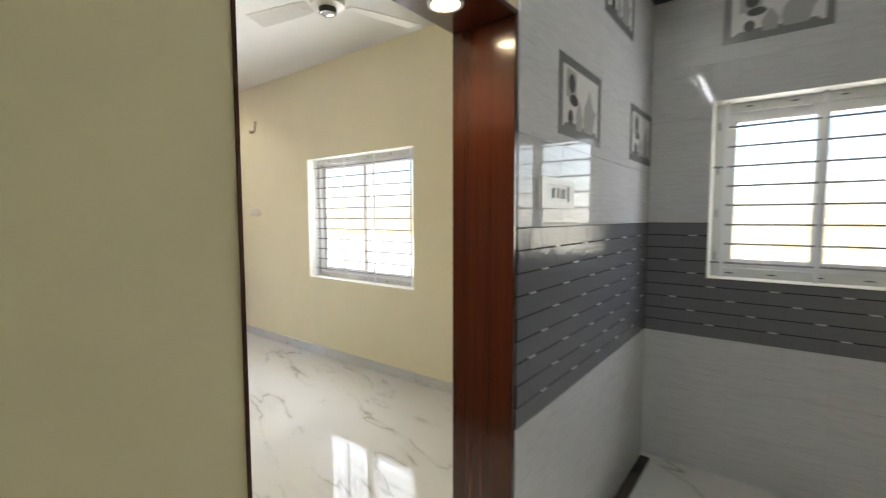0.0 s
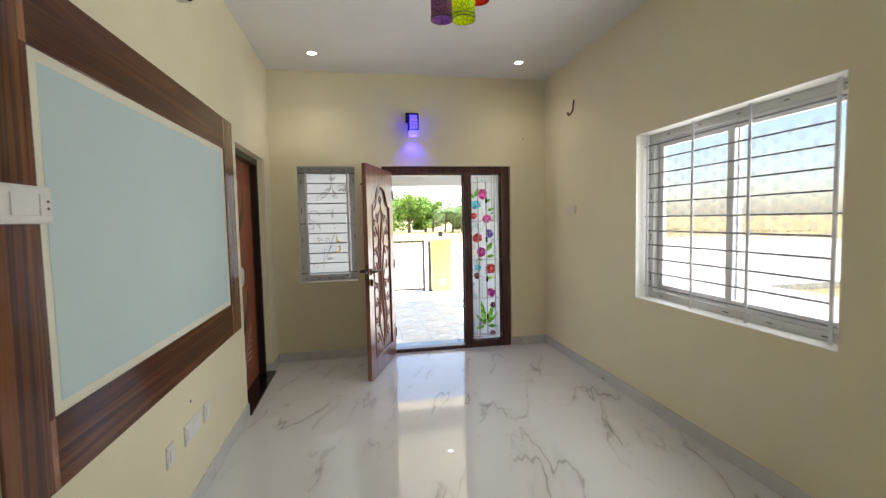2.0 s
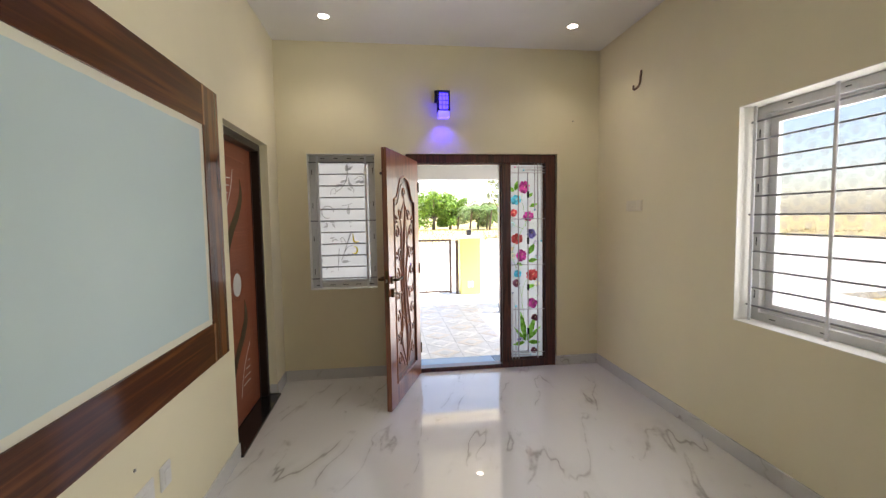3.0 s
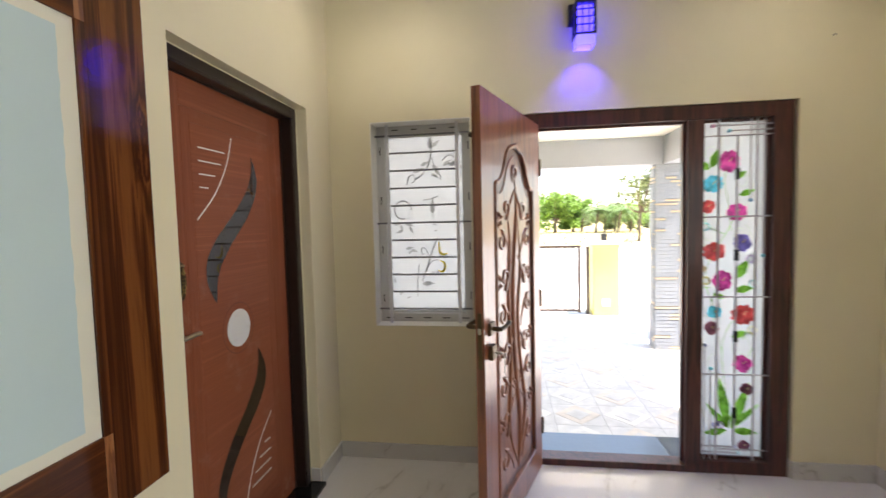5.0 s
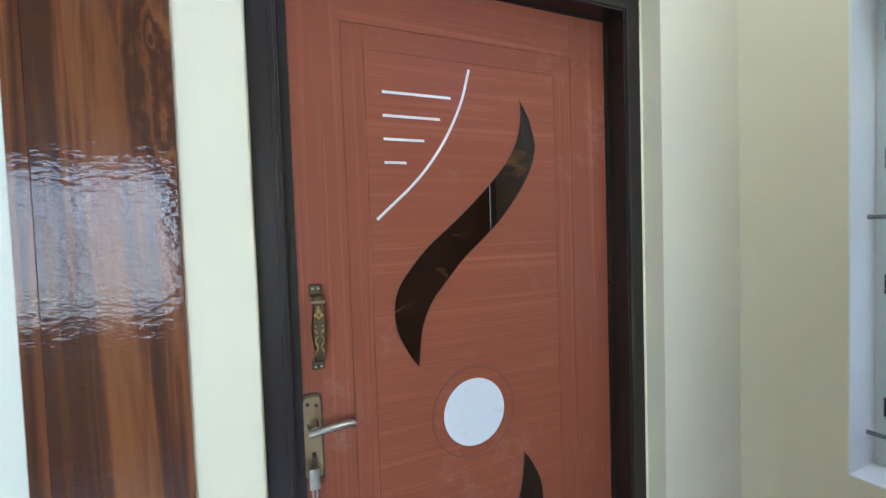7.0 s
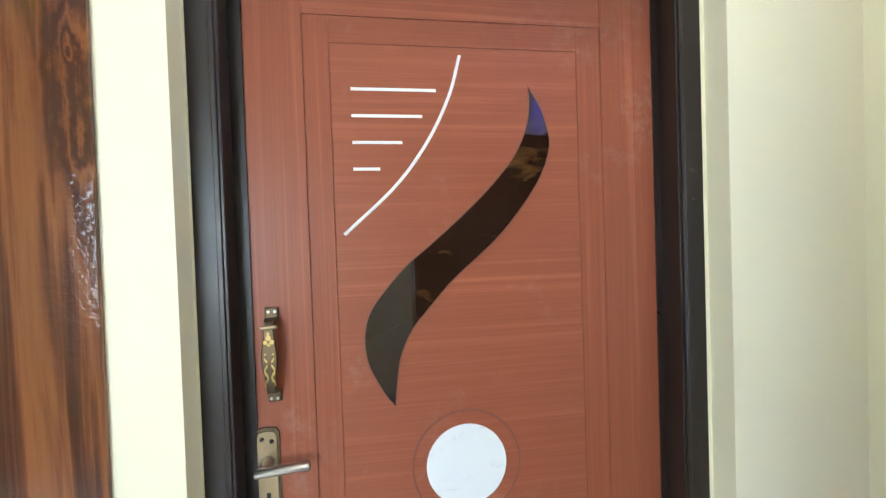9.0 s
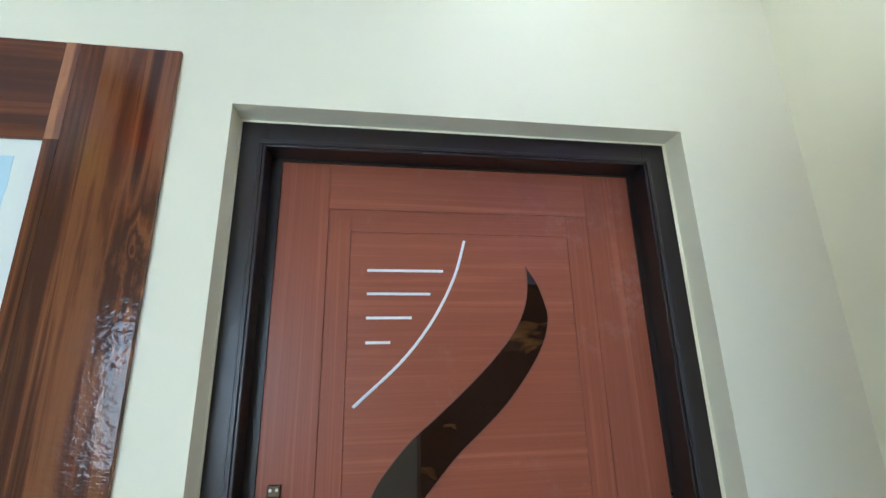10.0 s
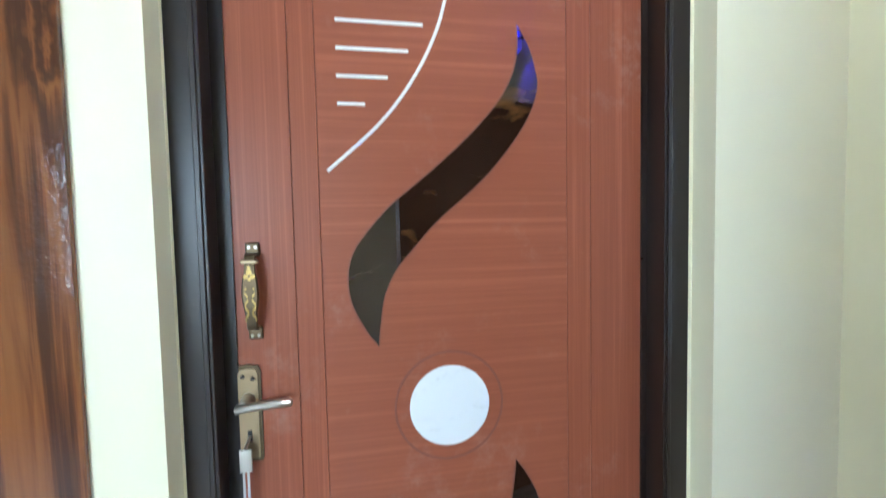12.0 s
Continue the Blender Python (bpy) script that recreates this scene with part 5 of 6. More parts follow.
def porch_tile_mat(name, c):
    k = Nodes(name)
    v = k.coords((1, 1, 1), rand=11)
    col = k.mix(k.ramp(k.noise(v, 6, 6, 0.7), [(0.35, (0, 0, 0)), (0.68, (1, 1, 1))]), tuple(x * 0.72 for x in c), c)
    k.bump(k.noise(v, 30, 4), 0.2, 0.003)
    return k.set(col, 0.45)


PT = [porch_tile_mat("porch_tile_" + n, c) for n, c in (("cream", (0.83, 0.80, 0.76)), ("grey", (0.68, 0.66, 0.645)), ("brown", (0.74, 0.66, 0.58)))]
porch = empty("porch_floor", pose(0, 0, 0), "stone-printed porch floor tiles with a diamond pattern", "floor", kind="structure")
s = 0.405


def tile_mesh(name, pts, material):
    bm = bmesh.new()
    n = len(pts)
    hi = [bm.verts.new((x, y, 0)) for x, y in pts]
    lo = [bm.verts.new((x * 1.006, y * 1.006, -0.010)) for x, y in pts]
    bm.faces.new(hi)
    for i in range(n):
        bm.faces.new((hi[i], hi[(i + 1) % n], lo[(i + 1) % n], lo[i]))
    bmesh.ops.recalc_face_normals(bm, faces=bm.faces[:])
    me = bpy.data.meshes.new(name)
    bm.to_mesh(me)
    bm.free()
    me.materials.append(material)
    return me


h = s / 2 - 0.0015
mesh_sq = tile_mesh("porch_tile", [(-h, -h), (h, -h), (h, h), (-h, h)], PT[1])
dd = h * 0.94
mesh_di = [tile_mesh("porch_diamond", [(-dd, 0), (0, -dd), (dd, 0), (0, dd)], m) for m in (PT[0], PT[2])]
mesh_in = tile_mesh("porch_inner", [(-dd * 0.55, 0), (0, -dd * 0.55), (dd * 0.55, 0), (0, dd * 0.55)], PT[1])
for i in range(12):
    for j in range(10):
        x, y = -0.5 - s * (i + 0.5), -0.15 + s * (j + 0.5)
        for me, dz in ((mesh_sq, 0.0), (mesh_di[(i + j) % 2], 0.0025), (mesh_in, 0.005)):
            o = new(me.name, me)
            o.parent = porch
            o.matrix_world = pose(x, y, PORCH_Z + dz - 0.005)
            if me == mesh_in:
                o.scale = (1, 1, 0.4)

# porch roof and beams
GREYP = paint("grey_beam_paint", (0.30, 0.31, 0.33), 0.6)
PCREAM = paint("porch_cream_paint", (0.84, 0.79, 0.66), 0.6)
tagged(part("porch_ceiling", boxes((-3.35, -T, -3.5, 3.35, 2.50, 2.64)), PCREAM), "cream painted porch ceiling", kind="structure")
tagged(part("porch_beam", boxes((-3.35, -3.10, -3.5, 3.35, 2.16, 2.50), bevel=0.004), GREYP), "grey painted beam along the porch edge", kind="structure")
tagged(part("porch_beam", boxes((-3.10, -T, 3.02, 3.27, 2.16, 2.50), bevel=0.004), GREYP), "grey painted beam along the porch side", kind="structure")
tagged(part("porch_cornice", boxes((-3.95, -3.35, -3.5, 3.9, 2.22, 2.32), bevel=0.004), PCREAM), "cream roof overhang beyond the porch beam", kind="structure")
downlight(-2.3, 2.35, 2.50, 3, "small porch ceiling light, lit", group="porch lights")

# clad column
col = empty("porch_column", pose(0, 0, 0), "porch column clad in slate strips with tan stone pieces", "column", kind="structure")
part("core", boxes((-3.30, -3.112, 2.937, 3.29, PORCH_Z, 2.16)), plain("mortar_grey", (0.25, 0.26, 0.28), 0.9, bump=0.3), col)
SLATE = porch_tile_mat("slate_cladding", (0.26, 0.275, 0.30))
TAN = porch_tile_mat("tan_stone", (0.55, 0.42, 0.28))


def block_mesh(name, material):
    bm = bmesh.new()
    box(bm, -0.5, 0.5, -0.5, 0.5, -0.5, 0.5)
    me = bpy.data.meshes.new(name)
    bm.to_mesh(me)
    bm.free()
    me.materials.append(material)
    return me


ms, mt = block_mesh("slate_strip", SLATE), block_mesh("tan_stone_strip", TAN)
rnd = random.Random(12)
z = PORCH_Z
row = 0
while z < 2.15:
    hgt = 0.046
    for fx in (0, 1):
        y = 2.925 if fx == 0 else -3.30
        end = 3.29 if fx == 0 else -3.112
        while y < end - 0.01:
            ln = min(rnd.choice((0.12, 0.18, 0.26)), end - y)
            proud = rnd.uniform(0.003, 0.008)
            tan = rnd.random() < 0.2
            o = new("slate_strip", mt if tan else ms)
            o.parent = col
            hh = hgt * (0.45 if tan else 0.94)
            if fx == 0:
                o.matrix_world = Matrix.Translation((-3.106 + proud / 2, y + ln / 2, z + hgt / 2)) @ Matrix.Diagonal((0.012 + proud + (0.012 if tan else 0), ln - 0.002, hh, 1))
            else:
                o.matrix_world = Matrix.Translation((y + ln / 2, 2.931 - proud / 2, z + hgt / 2)) @ Matrix.Diagonal((ln - 0.002, 0.012 + proud, hh, 1))
            y += ln
    z += hgt

# yellow gate pillar
gp = empty("gate_pillar", pose(-5.32, 2.785, PORCH_Z), "bright yellow gate pillar with a cap and small lamp", "gate pillar")
YEL = paint("yellow_pillar_paint", (0.88, 0.76, 0.20), 0.5, 0.1)
part("shaft", boxes((-0.22, 0.22, -0.215, 0.215, 0, 1.22), bevel=0.006), YEL, gp)
part("cap", boxes((-0.26, 0.26, -0.255, 0.255, 1.22, 1.275), bevel=0.006), CONCRETE, gp, "grey stone cap")
part("lamp_base", boxes((-0.05, 0.05, -0.05, 0.05, 1.275, 1.40), bevel=0.01), BLACKPLASTIC, gp, "black lamp stub")
part("name_plate", boxes((0.22, 0.228, -0.07, 0.05, 0.16, 0.29), bevel=0.002), PLASTIC, gp, "small white plate")

gate = empty("gate", pose(-5.25, 0, PORCH_Z), "dark brown steel gate with pale upright bars", "gate")
GBROWN = plain("brown_gate_enamel", (0.07, 0.045, 0.035), 0.4)
part("frame_post", boxes((-0.02, 0.02, 2.33, 2.385, 0.02, 1.16), bevel=0.003), GBROWN, gate)
part("frame_post", boxes((-0.03, 0.03, 2.47, 2.53, 0.0, 1.18), bevel=0.003), GBROWN, gate)
part("frame_post", boxes((-0.02, 0.02, -0.60, -0.545, 0.02, 1.16), bevel=0.003), GBROWN, gate)
part("top_rail", boxes((-0.02, 0.02, -0.60, 2.385, 1.16, 1.205), bevel=0.003), GBROWN, gate)
part("bottom_rail", boxes((-0.02, 0.02, -0.545, 2.33, 0.04, 0.08), bevel=0.003), GBROWN, gate)
GPALE = plain("pale_gate_bar", (0.70, 0.66, 0.55), 0.4)
for i in range(20):
    y = -0.5 + i * 0.145
    part("bar", boxes((-0.010, 0.010, y - 0.02, y + 0.02, 0.08, 1.16)), GPALE, gate)
for y in (-0.9, -3.2):
    g2 = copy_thing(gp, pose(-5.32, y, PORCH_Z))


# ---- trees ----
def leaf_mat(name, c):
    k = Nodes(name)
    g = k.n("NewGeometry")
    col = k.ramp(g.outputs["Random Per Island"], [(0.0, tuple(x * 0.55 for x in c)), (0.6, c), (1.0, tuple(min(1, x * 1.7) for x in c))])
    tl = k.n("BsdfTranslucent")
    k.link(col, tl.inputs[0])
    mx = k.n("MixShader")
    mx.inputs[0].default_value = 0.35
    k.set(col, 0.5)
    k.link(k.b.outputs[0], mx.inputs[1])
    k.link(tl.outputs[0], mx.inputs[2])
    k.link(mx.outputs[0], k.out.inputs[0])
    return k.m


BARK = plain("grey_brown_bark", (0.16, 0.12, 0.085), 0.9, bump=0.5, bscale=20)
GREEN = leaf_mat("mango_leaf", (0.20, 0.33, 0.06))
OLIVE = leaf_mat("olive_leaf", (0.17, 0.20, 0.08))
PALM = leaf_mat("palm_leaf", (0.15, 0.23, 0.08))


def tree(x, y, height, spread, seed, material, leaves=2600, size=0.3, label="", thin=False):
    rnd = random.Random(seed)
    t = empty("tree", pose(x, y, -0.32), label, "tree", "trees beyond the field")
    bm = bmesh.new()
    trunk_h = height * (0.55 if thin else 0.35)
    tube(bm, bezier([(0, 0, 0), (0.08 * spread, 0.02, trunk_h * 0.5), (0, 0.1, trunk_h)], 4), [0.05 * height * (1 - 0.05 * i) * (0.4 if thin else 1) for i in range(9)], 8)
    tips = []
    for k in range(9):
        a = rnd.uniform(0, 6.28)
        r = spread * rnd.uniform(0.35, 0.85)
        tip = Vector((r * math.cos(a), r * math.sin(a), height * rnd.uniform(0.5, 0.92)))
        tube(bm, bezier([(0, 0.1, trunk_h * rnd.uniform(0.6, 1)), tip * 0.5 + Vector((0, 0, height * 0.12)), tip], 3), [0.016 * height * (1 - i / 7.5) for i in range(7)], 6)
        tips.append(tip)
    part("trunk", bm, BARK, t)
    verts, faces = [], []
    centres = [(tip, spread * rnd.uniform(0.22, 0.42)) for tip in tips] + [(Vector((rnd.gauss(0, spread * 0.5), rnd.gauss(0, spread * 0.5), height * rnd.uniform(0.5 if thin else 0.12, 0.9))), spread * rnd.uniform(0.2, 0.36)) for _ in range(8 if thin else 22)]
    for i in range(leaves):
        c, r = rnd.choice(centres)
        d = Vector((rnd.gauss(0, 1), rnd.gauss(0, 1), rnd.gauss(0, 0.75))).normalized() * r * rnd.random() ** 0.4
        p = c + d
        u = Vector((rnd.gauss(0, 1), rnd.gauss(0, 1), rnd.gauss(0, 0.6))).normalized() * size * rnd.uniform(0.5, 1.1)
        w = u.cross(Vector((rnd.gauss(0, 1), rnd.gauss(0, 1), rnd.gauss(0, 1)))).normalized() * size * 0.35
        n = len(verts)
        verts += [p - u, p + w, p + u, p - w]
        faces.append((n, n + 1, n + 2, n + 3))
    me = bpy.data.meshes.new("crown")
    me.from_pydata([tuple(v) for v in verts], [], faces)
    me.materials.append(material)
    o = new("crown", me)
    o.parent = t
    return t


def palm(x, y, height, seed):
    rnd = random.Random(seed)
    t = empty("palm_tree", pose(x, y, -0.32), "coconut palm with drooping green fronds", "palm tree", "palms beyond the field")
    bm = bmesh.new()
    tube(bm, bezier([(0, 0, 0), (0.2, 0.1, height * 0.5), (0.1, 0.3, height)], 5), 0.14, 8)
    part("trunk", bm, BARK, t)
    for k in range(15):
        a = k * 2 * math.pi / 15 + rnd.uniform(-0.2, 0.2)
        ln, el = rnd.uniform(1.9, 2.7), rnd.uniform(-0.1, 1.0)
        verts, faces = [], []
        d = Vector((math.cos(a), math.sin(a), 0))
        sd = Vector((-d.y, d.x, 0))
        for i in range(22):
            f = (i + 1) / 22
            p = Vector((0.1, 0.3, height)) + d * ln * f + Vector((0, 0, ln * (el * f - 1.1 * f * f)))
            for sg in (-1, 1):
                w = 0.75 * math.sin(math.pi * min(1, f * 0.9 + 0.1)) + 0.1
                n = len(verts)
                verts += [p, p + d * 0.12, p + sd * sg * w + Vector((0, 0, -0.45 * w)) + d * 0.25]
                faces.append((n, n + 1, n + 2))
        me = bpy.data.meshes.new("frond")
        me.from_pydata([tuple(v) for v in verts], [], faces)
        me.materials.append(PALM)
        o = new("frond", me)
        o.parent = t


for i, (x, y, hh, sp, m) in enumerate([(-62, 8.2, 5.6, 3.4, GREEN), (-64, 11.0, 4.9, 2.6, GREEN), (-70, 5.0, 5.4, 3.4, GREEN), (-66, 2.0, 4.8, 3.0, GREEN), (-72, -2.0, 5.5, 3.6, GREEN), (-75, -8.0, 5.0, 3.8, OLIVE), (-74, 17.5, 4.3, 3.2, OLIVE), (-78, 22.5, 4.2, 3.4, GREEN), (-80, 29, 4.6, 4, OLIVE), (-70, -16, 5.5, 4, GREEN), (-82, 13, 4.2, 3.4, OLIVE)]):
    tree(x, y, hh, sp, 30 + i, m, 4200, 0.30, "dense green spreading tree beyond the dry field")
tree(-34, 11.6, 6.0, 1.9, 71, OLIVE, 900, 0.22, "slender sparse tree with olive leaves", True)
for i, (x, y, hh) in enumerate([(-58, 13.0, 3.0), (-60, 14.6, 3.2), (-57, 15.6, 2.8), (-63, 16.6, 3.3), (-61, 18.2, 2.9), (-64, 12.2, 3.0), (-66, 20.5, 3.2)]):
    palm(x, y, hh, 90 + i)
# low dry hedge at the foot of the trees
rnd = random.Random(5)
verts, faces = [], []
for i in range(6000):
    x, y = rnd.uniform(-60, -30), rnd.uniform(-30, 45)
    hgt, a = rnd.uniform(0.05, 0.30), rnd.uniform(0, 6.28)
    n = len(verts)
    verts += [(x, y, -0.32), (x + 0.12 * math.cos(a), y + 0.12 * math.sin(a), -0.32), (x + 0.2 * math.sin(a), y + 0.2 * math.cos(a), -0.32 + hgt)]
    faces.append((n, n + 1, n + 2))
me = bpy.data.meshes.new("dry_grass_tufts")
me.from_pydata(verts, [], faces)
me.materials.append(leaf_mat("straw", (0.46, 0.37, 0.17)))
tagged(new("dry_grass_tufts", me), "tufts of dry straw-coloured grass", "grass", kind="stuff")
# ---- kitchen tiles ----
def tile_mat(name, c, streak, rough=0.03, wavy=0.008):
    k = Nodes(name)
    v = k.coords((1, 1, 1), rand=13)
    st = k.coords((3, 3, 40), rand=13)
    f = k.noise(st, 1.0, 5, 0.6, 0.6)
    col = k.mix(k.ramp(f, [(0.45, (0, 0, 0)), (0.75, (1, 1, 1))]), c, streak)
    k.bump(k.noise(k.coords((1, 1, 0.12)), 17, 2), wavy, 0.004)
    return k.set(col, rough)


WT = tile_mat("white_glossy_tile", (0.62, 0.63, 0.67), (0.50, 0.51, 0.55))
WT.node_tree.nodes["Principled BSDF"].inputs["Specular IOR Level"].default_value = 0.32
DT = tile_mat("dark_grey_glossy_tile", (0.165, 0.17, 0.195), (0.13, 0.135, 0.155), 0.11, 0.5)
GROUT = plain("dark_grout", (0.008, 0.008, 0.008), 0.8)
PALEGROUT = plain("pale_grout", (0.55, 0.55, 0.56), 0.7)
DASH = plain("pale_joint_dash", (0.55, 0.55, 0.57), 0.25)
mw, md, mk = block_mesh("white_wall_tile", WT), block_mesh("dark_wall_tile", DT), block_mesh("joint_inlay", DASH)
tiles = empty("wall_tiles", pose(0, 0, 0), "glossy white kitchen wall tiles with a dark grey band", "wall tiles", kind="structure")
part("grout_bed", boxes((KX, KX + 0.003, OP[1] + 0.003, W, 0, 0.815), (KX, KX + 0.003, OP[1] + 0.003, W, 1.490, H)), PALEGROUT, tiles)
part("grout_bed", boxes((KX, KX + 0.003, OP[1] + 0.003, W, 0.815, 1.490)), GROUT, tiles)
part("grout_bed", boxes((KX + 0.003, KX2, W - 0.003, W, 0, 0.815), (KX + 0.003, KW[0], W - 0.003, W, 1.490, KW[3]), (KW[1], KX2, W - 0.003, W, 1.49, KW[3]), (KX + 0.003, KX2, W - 0.003, W, KW[3], H)), PALEGROUT, tiles)
part("grout_bed", boxes((KX + 0.003, KX2, W - 0.003, W, 0.815, KW[2]), (KX + 0.003, KW[0], W - 0.003, W, KW[2], 1.49), (KW[1], KX2, W - 0.003, W, KW[2], 1.49)), GROUT, tiles)


def lay(me, a, b, z0, z1, on_x, deep=0.007):
    o = new(me.name, me)
    o.parent = tiles
    if on_x:
        o.matrix_world = Matrix.Translation((KX + 0.002 + deep / 2, (a + b) / 2, (z0 + z1) / 2)) @ Matrix.Diagonal((deep, b - a, z1 - z0, 1))
    else:
        o.matrix_world = Matrix.Translation(((a + b) / 2, W - 0.002 - deep / 2, (z0 + z1) / 2)) @ Matrix.Diagonal((b - a, deep, z1 - z0, 1))


def course(me, z0, z1, width, shift, g, on_x):
    a0, a1 = (OP[1] + 0.004, W - 0.010) if on_x else (KX + 0.010, 7.2)
    a = a1 if on_x else a0
    spans = []
    if on_x:
        e = a1 + shift
        while e > a0:
            spans.append((max(a0, e - width), min(a1, e)))
            e -= width
    else:
        e = a0 - shift
        while e < a1:
            spans.append((max(a0, e), min(a1, e + width)))
            e += width
    for p, q in spans:
        pieces = [(p, q, z0, z1)]
        if not on_x:
            out = []
            for p_, q_, r_, s_ in pieces:
                if q_ <= KW[0] or p_ >= KW[1] or s_ <= KW[2] or r_ >= KW[3]:
                    out.append((p_, q_, r_, s_))
                    continue
                if p_ < KW[0]:
                    out.append((p_, KW[0], r_, s_))
                if q_ > KW[1]:
                    out.append((KW[1], q_, r_, s_))
                m0, m1 = max(p_, KW[0]), min(q_, KW[1])
                if r_ < KW[2]:
                    out.append((m0, m1, r_, KW[2]))
                if s_ > KW[3]:
                    out.append((m0, m1, KW[3], s_))
            pieces = out
        for p_, q_, r_, s_ in pieces:
            if q_ - p_ > 0.012 and s_ - r_ > 0.012:
                lay(me, p_ + min(g, 0.0006), q_ - min(g, 0.0006), r_ + g, s_ - g, on_x)


for on_x in (True, False):
    for k in range(3):
        course(mw, 0.815 * k / 3, 0.815 * (k + 1) / 3, 0.45, 0, 0.0007, on_x)
    for k in range(6):
        z0 = 1.492 + 0.3 * k
        course(mw, z0, min(z0 + 0.3, H), 0.45, 0, 0.0007, on_x)
    for k in range(9):
        course(md, 0.815 + 0.075 * k, 0.815 + 0.075 * (k + 1), 0.30, 0.1 * (k % 3), 0.003, on_x)
        for j in range(6):
            c = (W - 0.05 - 0.30 * j + 0.1 * (k % 3) - 0.05) if on_x else (KX + 0.06 + 0.30 * j - 0.1 * (k % 3) + 0.1)
            if k and ((on_x and OP[1] + 0.1 < c < W - 0.06) or (not on_x and c > KX + 0.08 and c < 7.1 and not (KW[0] - 0.05 < c < KW[1] + 0.05 and 0.815 + 0.075 * k > KW[2] - 0.02))):
                z = 0.815 + 0.075 * k
                lay(mk, c - 0.022, c + 0.022, z - 0.003, z + 0.003, on_x, 0.0085)


# ---- decorated tiles ----
SILVER = plain("grey_bevel_print", (0.20, 0.20, 0.21), 0.12)
PALEPRINT = plain("white_print", (0.75, 0.75, 0.76), 0.08)
MIDPRINT = plain("mid_grey_print", (0.42, 0.42, 0.43), 0.1)
DARKPRINT = plain("charcoal_print", (0.07, 0.065, 0.065), 0.1)


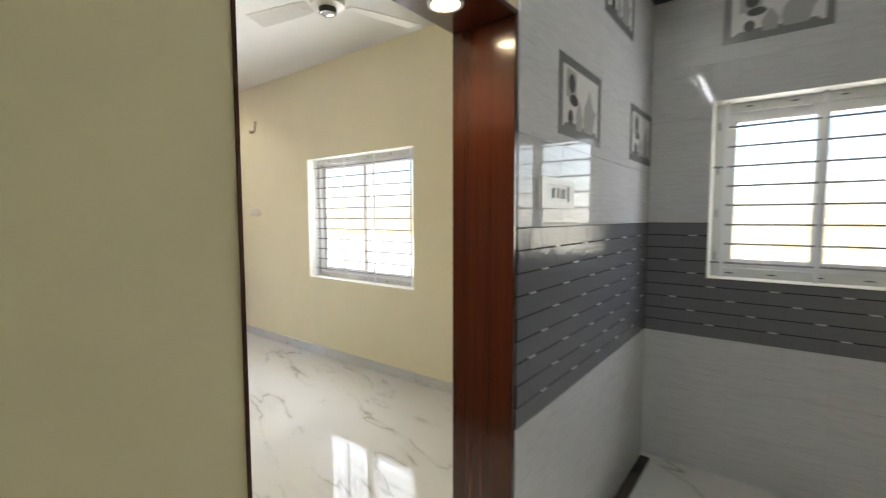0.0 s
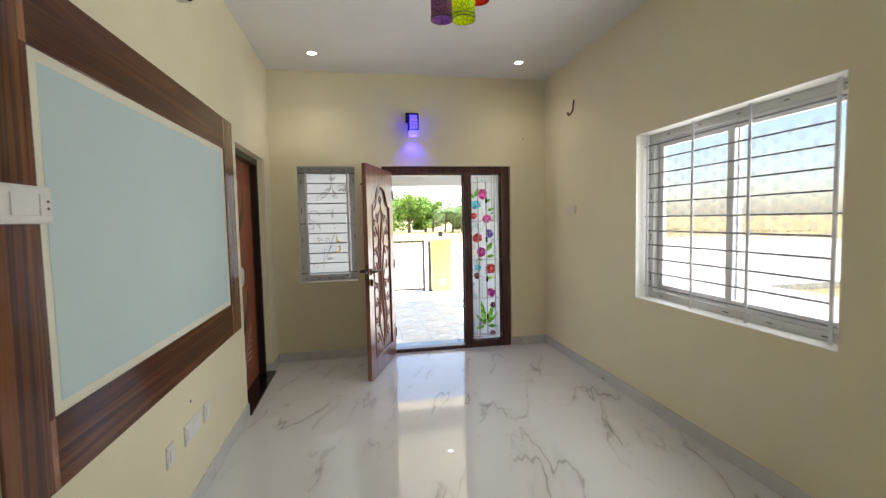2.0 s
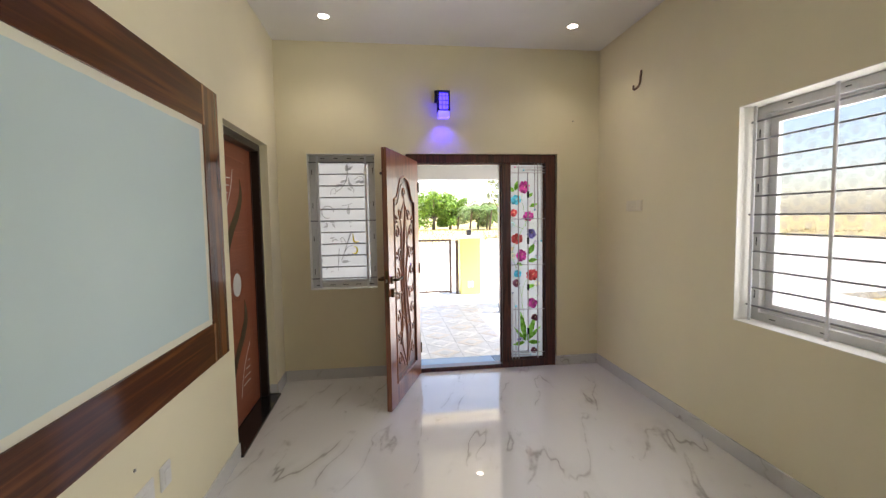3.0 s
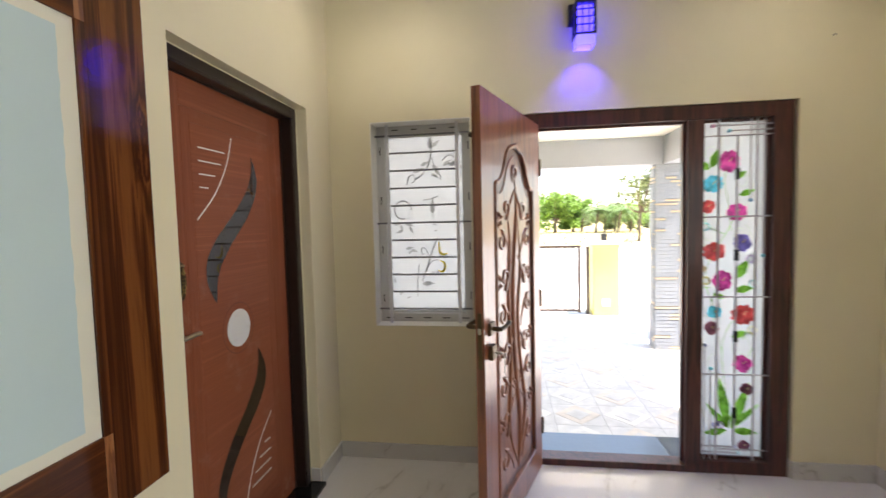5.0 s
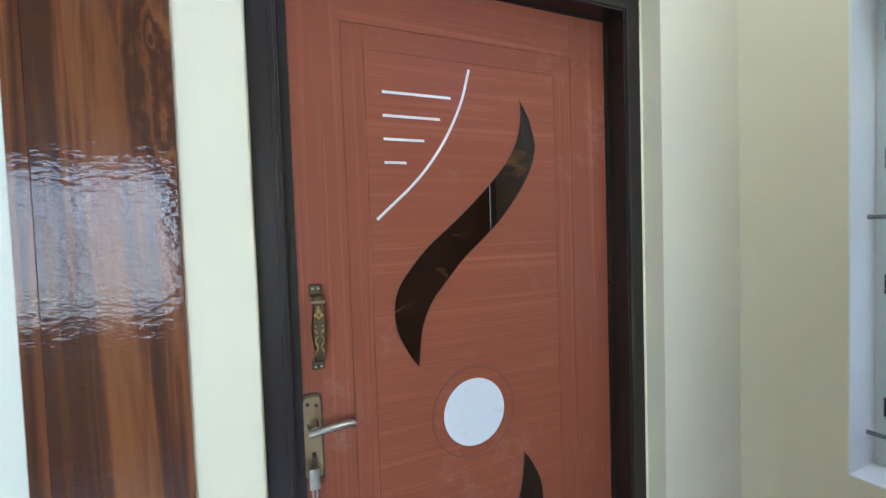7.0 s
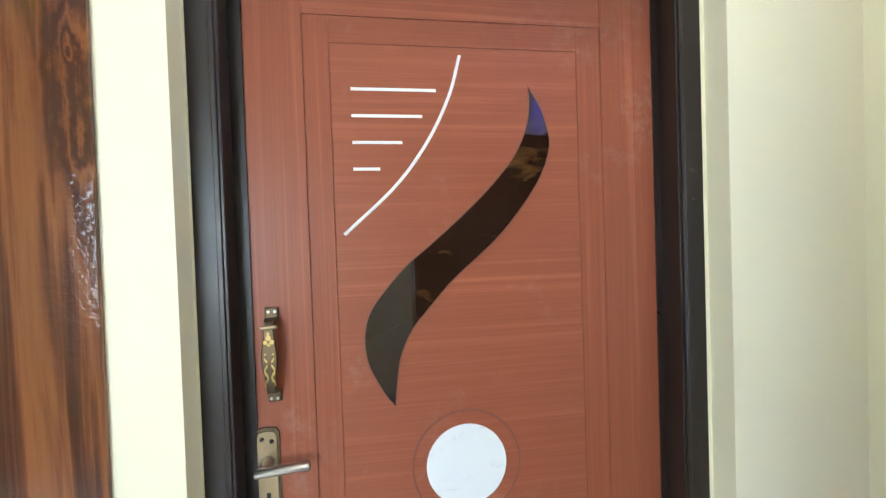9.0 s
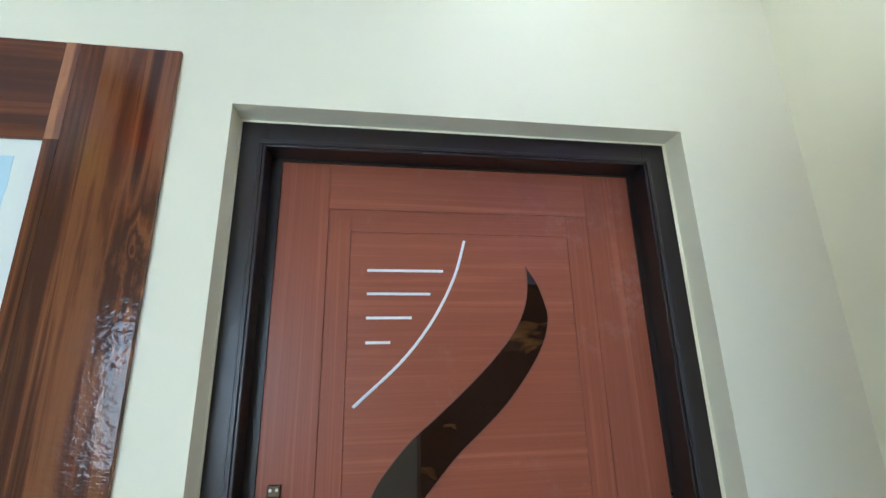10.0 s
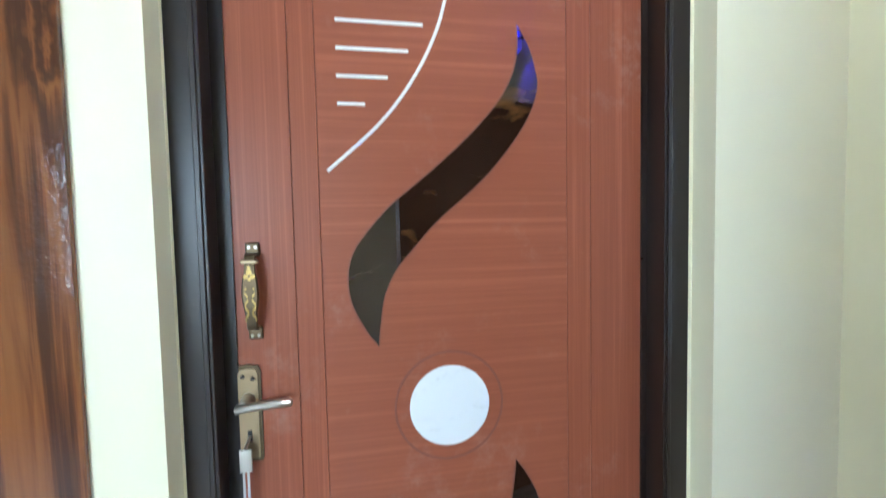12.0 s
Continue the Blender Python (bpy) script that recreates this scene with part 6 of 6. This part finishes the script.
def decor(m, w, h):
    """A picture tile: bevelled grey border round a white field with cups, jars and a kettle."""
    d = empty("picture_tile", m, "decorated tile with a grey border and printed kitchenware", "wall tile", "picture tiles")
    put = lambda u, v, dd: (-u, dd, v)
    b = 0.035
    bm = bmesh.new()
    plate(bm, [(-w / 2, -h / 2), (w / 2, -h / 2), (w / 2, h / 2), (-w / 2, h / 2)], [[(-w / 2 + b, -h / 2 + b), (w / 2 - b, -h / 2 + b), (w / 2 - b, h / 2 - b), (-w / 2 + b, h / 2 - b)]], put, 0.0, 0.003)
    part("border", bm, SILVER, d)
    part("field", boxes((-w / 2 + b, w / 2 - b, 0, 0.0015, -h / 2 + b, h / 2 - b)), PALEPRINT, d)
    shapes = [("printed_square", MIDPRINT, [(-0.16, 0.0), (-0.06, 0.0), (-0.06, 0.105), (-0.16, 0.105)], 0.0022)]
    shapes += [("printed_cup", DARKPRINT, disc_pts(-0.105, 0.055, 0.032, 16, 0.036), 0.0028), ("printed_saucer", DARKPRINT, disc_pts(-0.085, -0.005, 0.045, 16, 0.022), 0.0028),
               ("printed_cup", DARKPRINT, disc_pts(-0.115, -0.075, 0.026, 14, 0.03), 0.0028), ("printed_jar", MIDPRINT, [(-0.055, -0.115), (0.005, -0.115), (0.012, -0.06), (-0.008, -0.025), (-0.025, 0.0), (-0.042, -0.025), (-0.062, -0.06)], 0.0024),
               ("printed_kettle", MIDPRINT, [(0.03, -0.11), (0.13, -0.11), (0.15, -0.04), (0.175, -0.01), (0.14, -0.005), (0.11, 0.03), (0.085, 0.07), (0.065, 0.03), (0.03, -0.01), (0.02, -0.06)], 0.0024),
               ("printed_cloth", SILVER, [(-0.18, -0.115), (0.18, -0.115), (0.16, -0.095), (0.05, -0.10), (-0.05, -0.09), (-0.17, -0.10)], 0.0020)]
    for nm, mt_, pts, dd in shapes:
        bm = bmesh.new()
        plate(bm, [(u * w / 0.46, v * h / 0.30) for u, v in pts], [], put, 0.0012, dd)
        part(nm, bm, mt_, d)
    return d


for y, z in ((1.925, 1.985), (2.875, 1.985), (2.42, 2.60)):
    decor(pose(KX + 0.0092, y, z, 0, 0, -90), 0.46, 0.30)
decor(pose(5.897, W - 0.0092, 2.63, 0, 0, 180), 0.47, 0.30)

ksw = empty("switch_plate", pose(KX + 0.009, 1.685, 1.612, 0, 0, -90), "white framed switch plate with dark rockers on kitchen tiles", "switch plate")
bm = bmesh.new()
plate(bm, [(-0.145, -0.055), (0.145, -0.055), (0.145, 0.055), (-0.145, 0.055)], [[(-0.10, -0.030), (0.10, -0.030), (0.10, 0.030), (-0.10, 0.030)]], lambda u, v, d: (u, d, v), 0, 0.014)
part("frame", bm, PLASTIC, ksw)
part("base", boxes((-0.10, 0.10, 0, 0.008, -0.03, 0.03)), UPVC, ksw)
for u in (-0.06, -0.012, 0.03):
    part("rocker", boxes((u - 0.014, u + 0.014, 0.008, 0.013, -0.018, 0.018), bevel=0.002), plain("smoke_rocker", (0.34, 0.34, 0.34), 0.3), ksw, "dark rocker")
tagged(part("granite_strip", boxes((5.312, 5.372, 2.35, 3.02, 0, 0.022), bevel=0.003), plain("brown_black_granite", (0.045, 0.035, 0.03), 0.25)), "dark granite strip lying on the floor along the tiles", "stone strip")
tagged(part("loft_shelf", boxes((KX + 0.009, 5.50, 2.70, W - 0.009, 2.80, 2.84), bevel=0.002), GRANITE), "dark stone corner shelf near the ceiling", "shelf")

# tube light over the opening, kitchen side
tb = empty("tube_light", pose(KX, 0.93, 2.76), "slim white tube light on the wall over the opening, lit", "tube light")
part("batten", boxes((0, 0.025, -0.62, 0.62, -0.018, 0.018), bevel=0.004), PLASTIC, tb)
bm = bmesh.new()
tube(bm, [(0.037, -0.58, 0), (0.037, 0.58, 0)], 0.012, 12)
smooth(part("tube", bm, glow("cool_tube_glow", (0.9, 0.95, 1.0), 8), tb, "glowing cool white tube"))
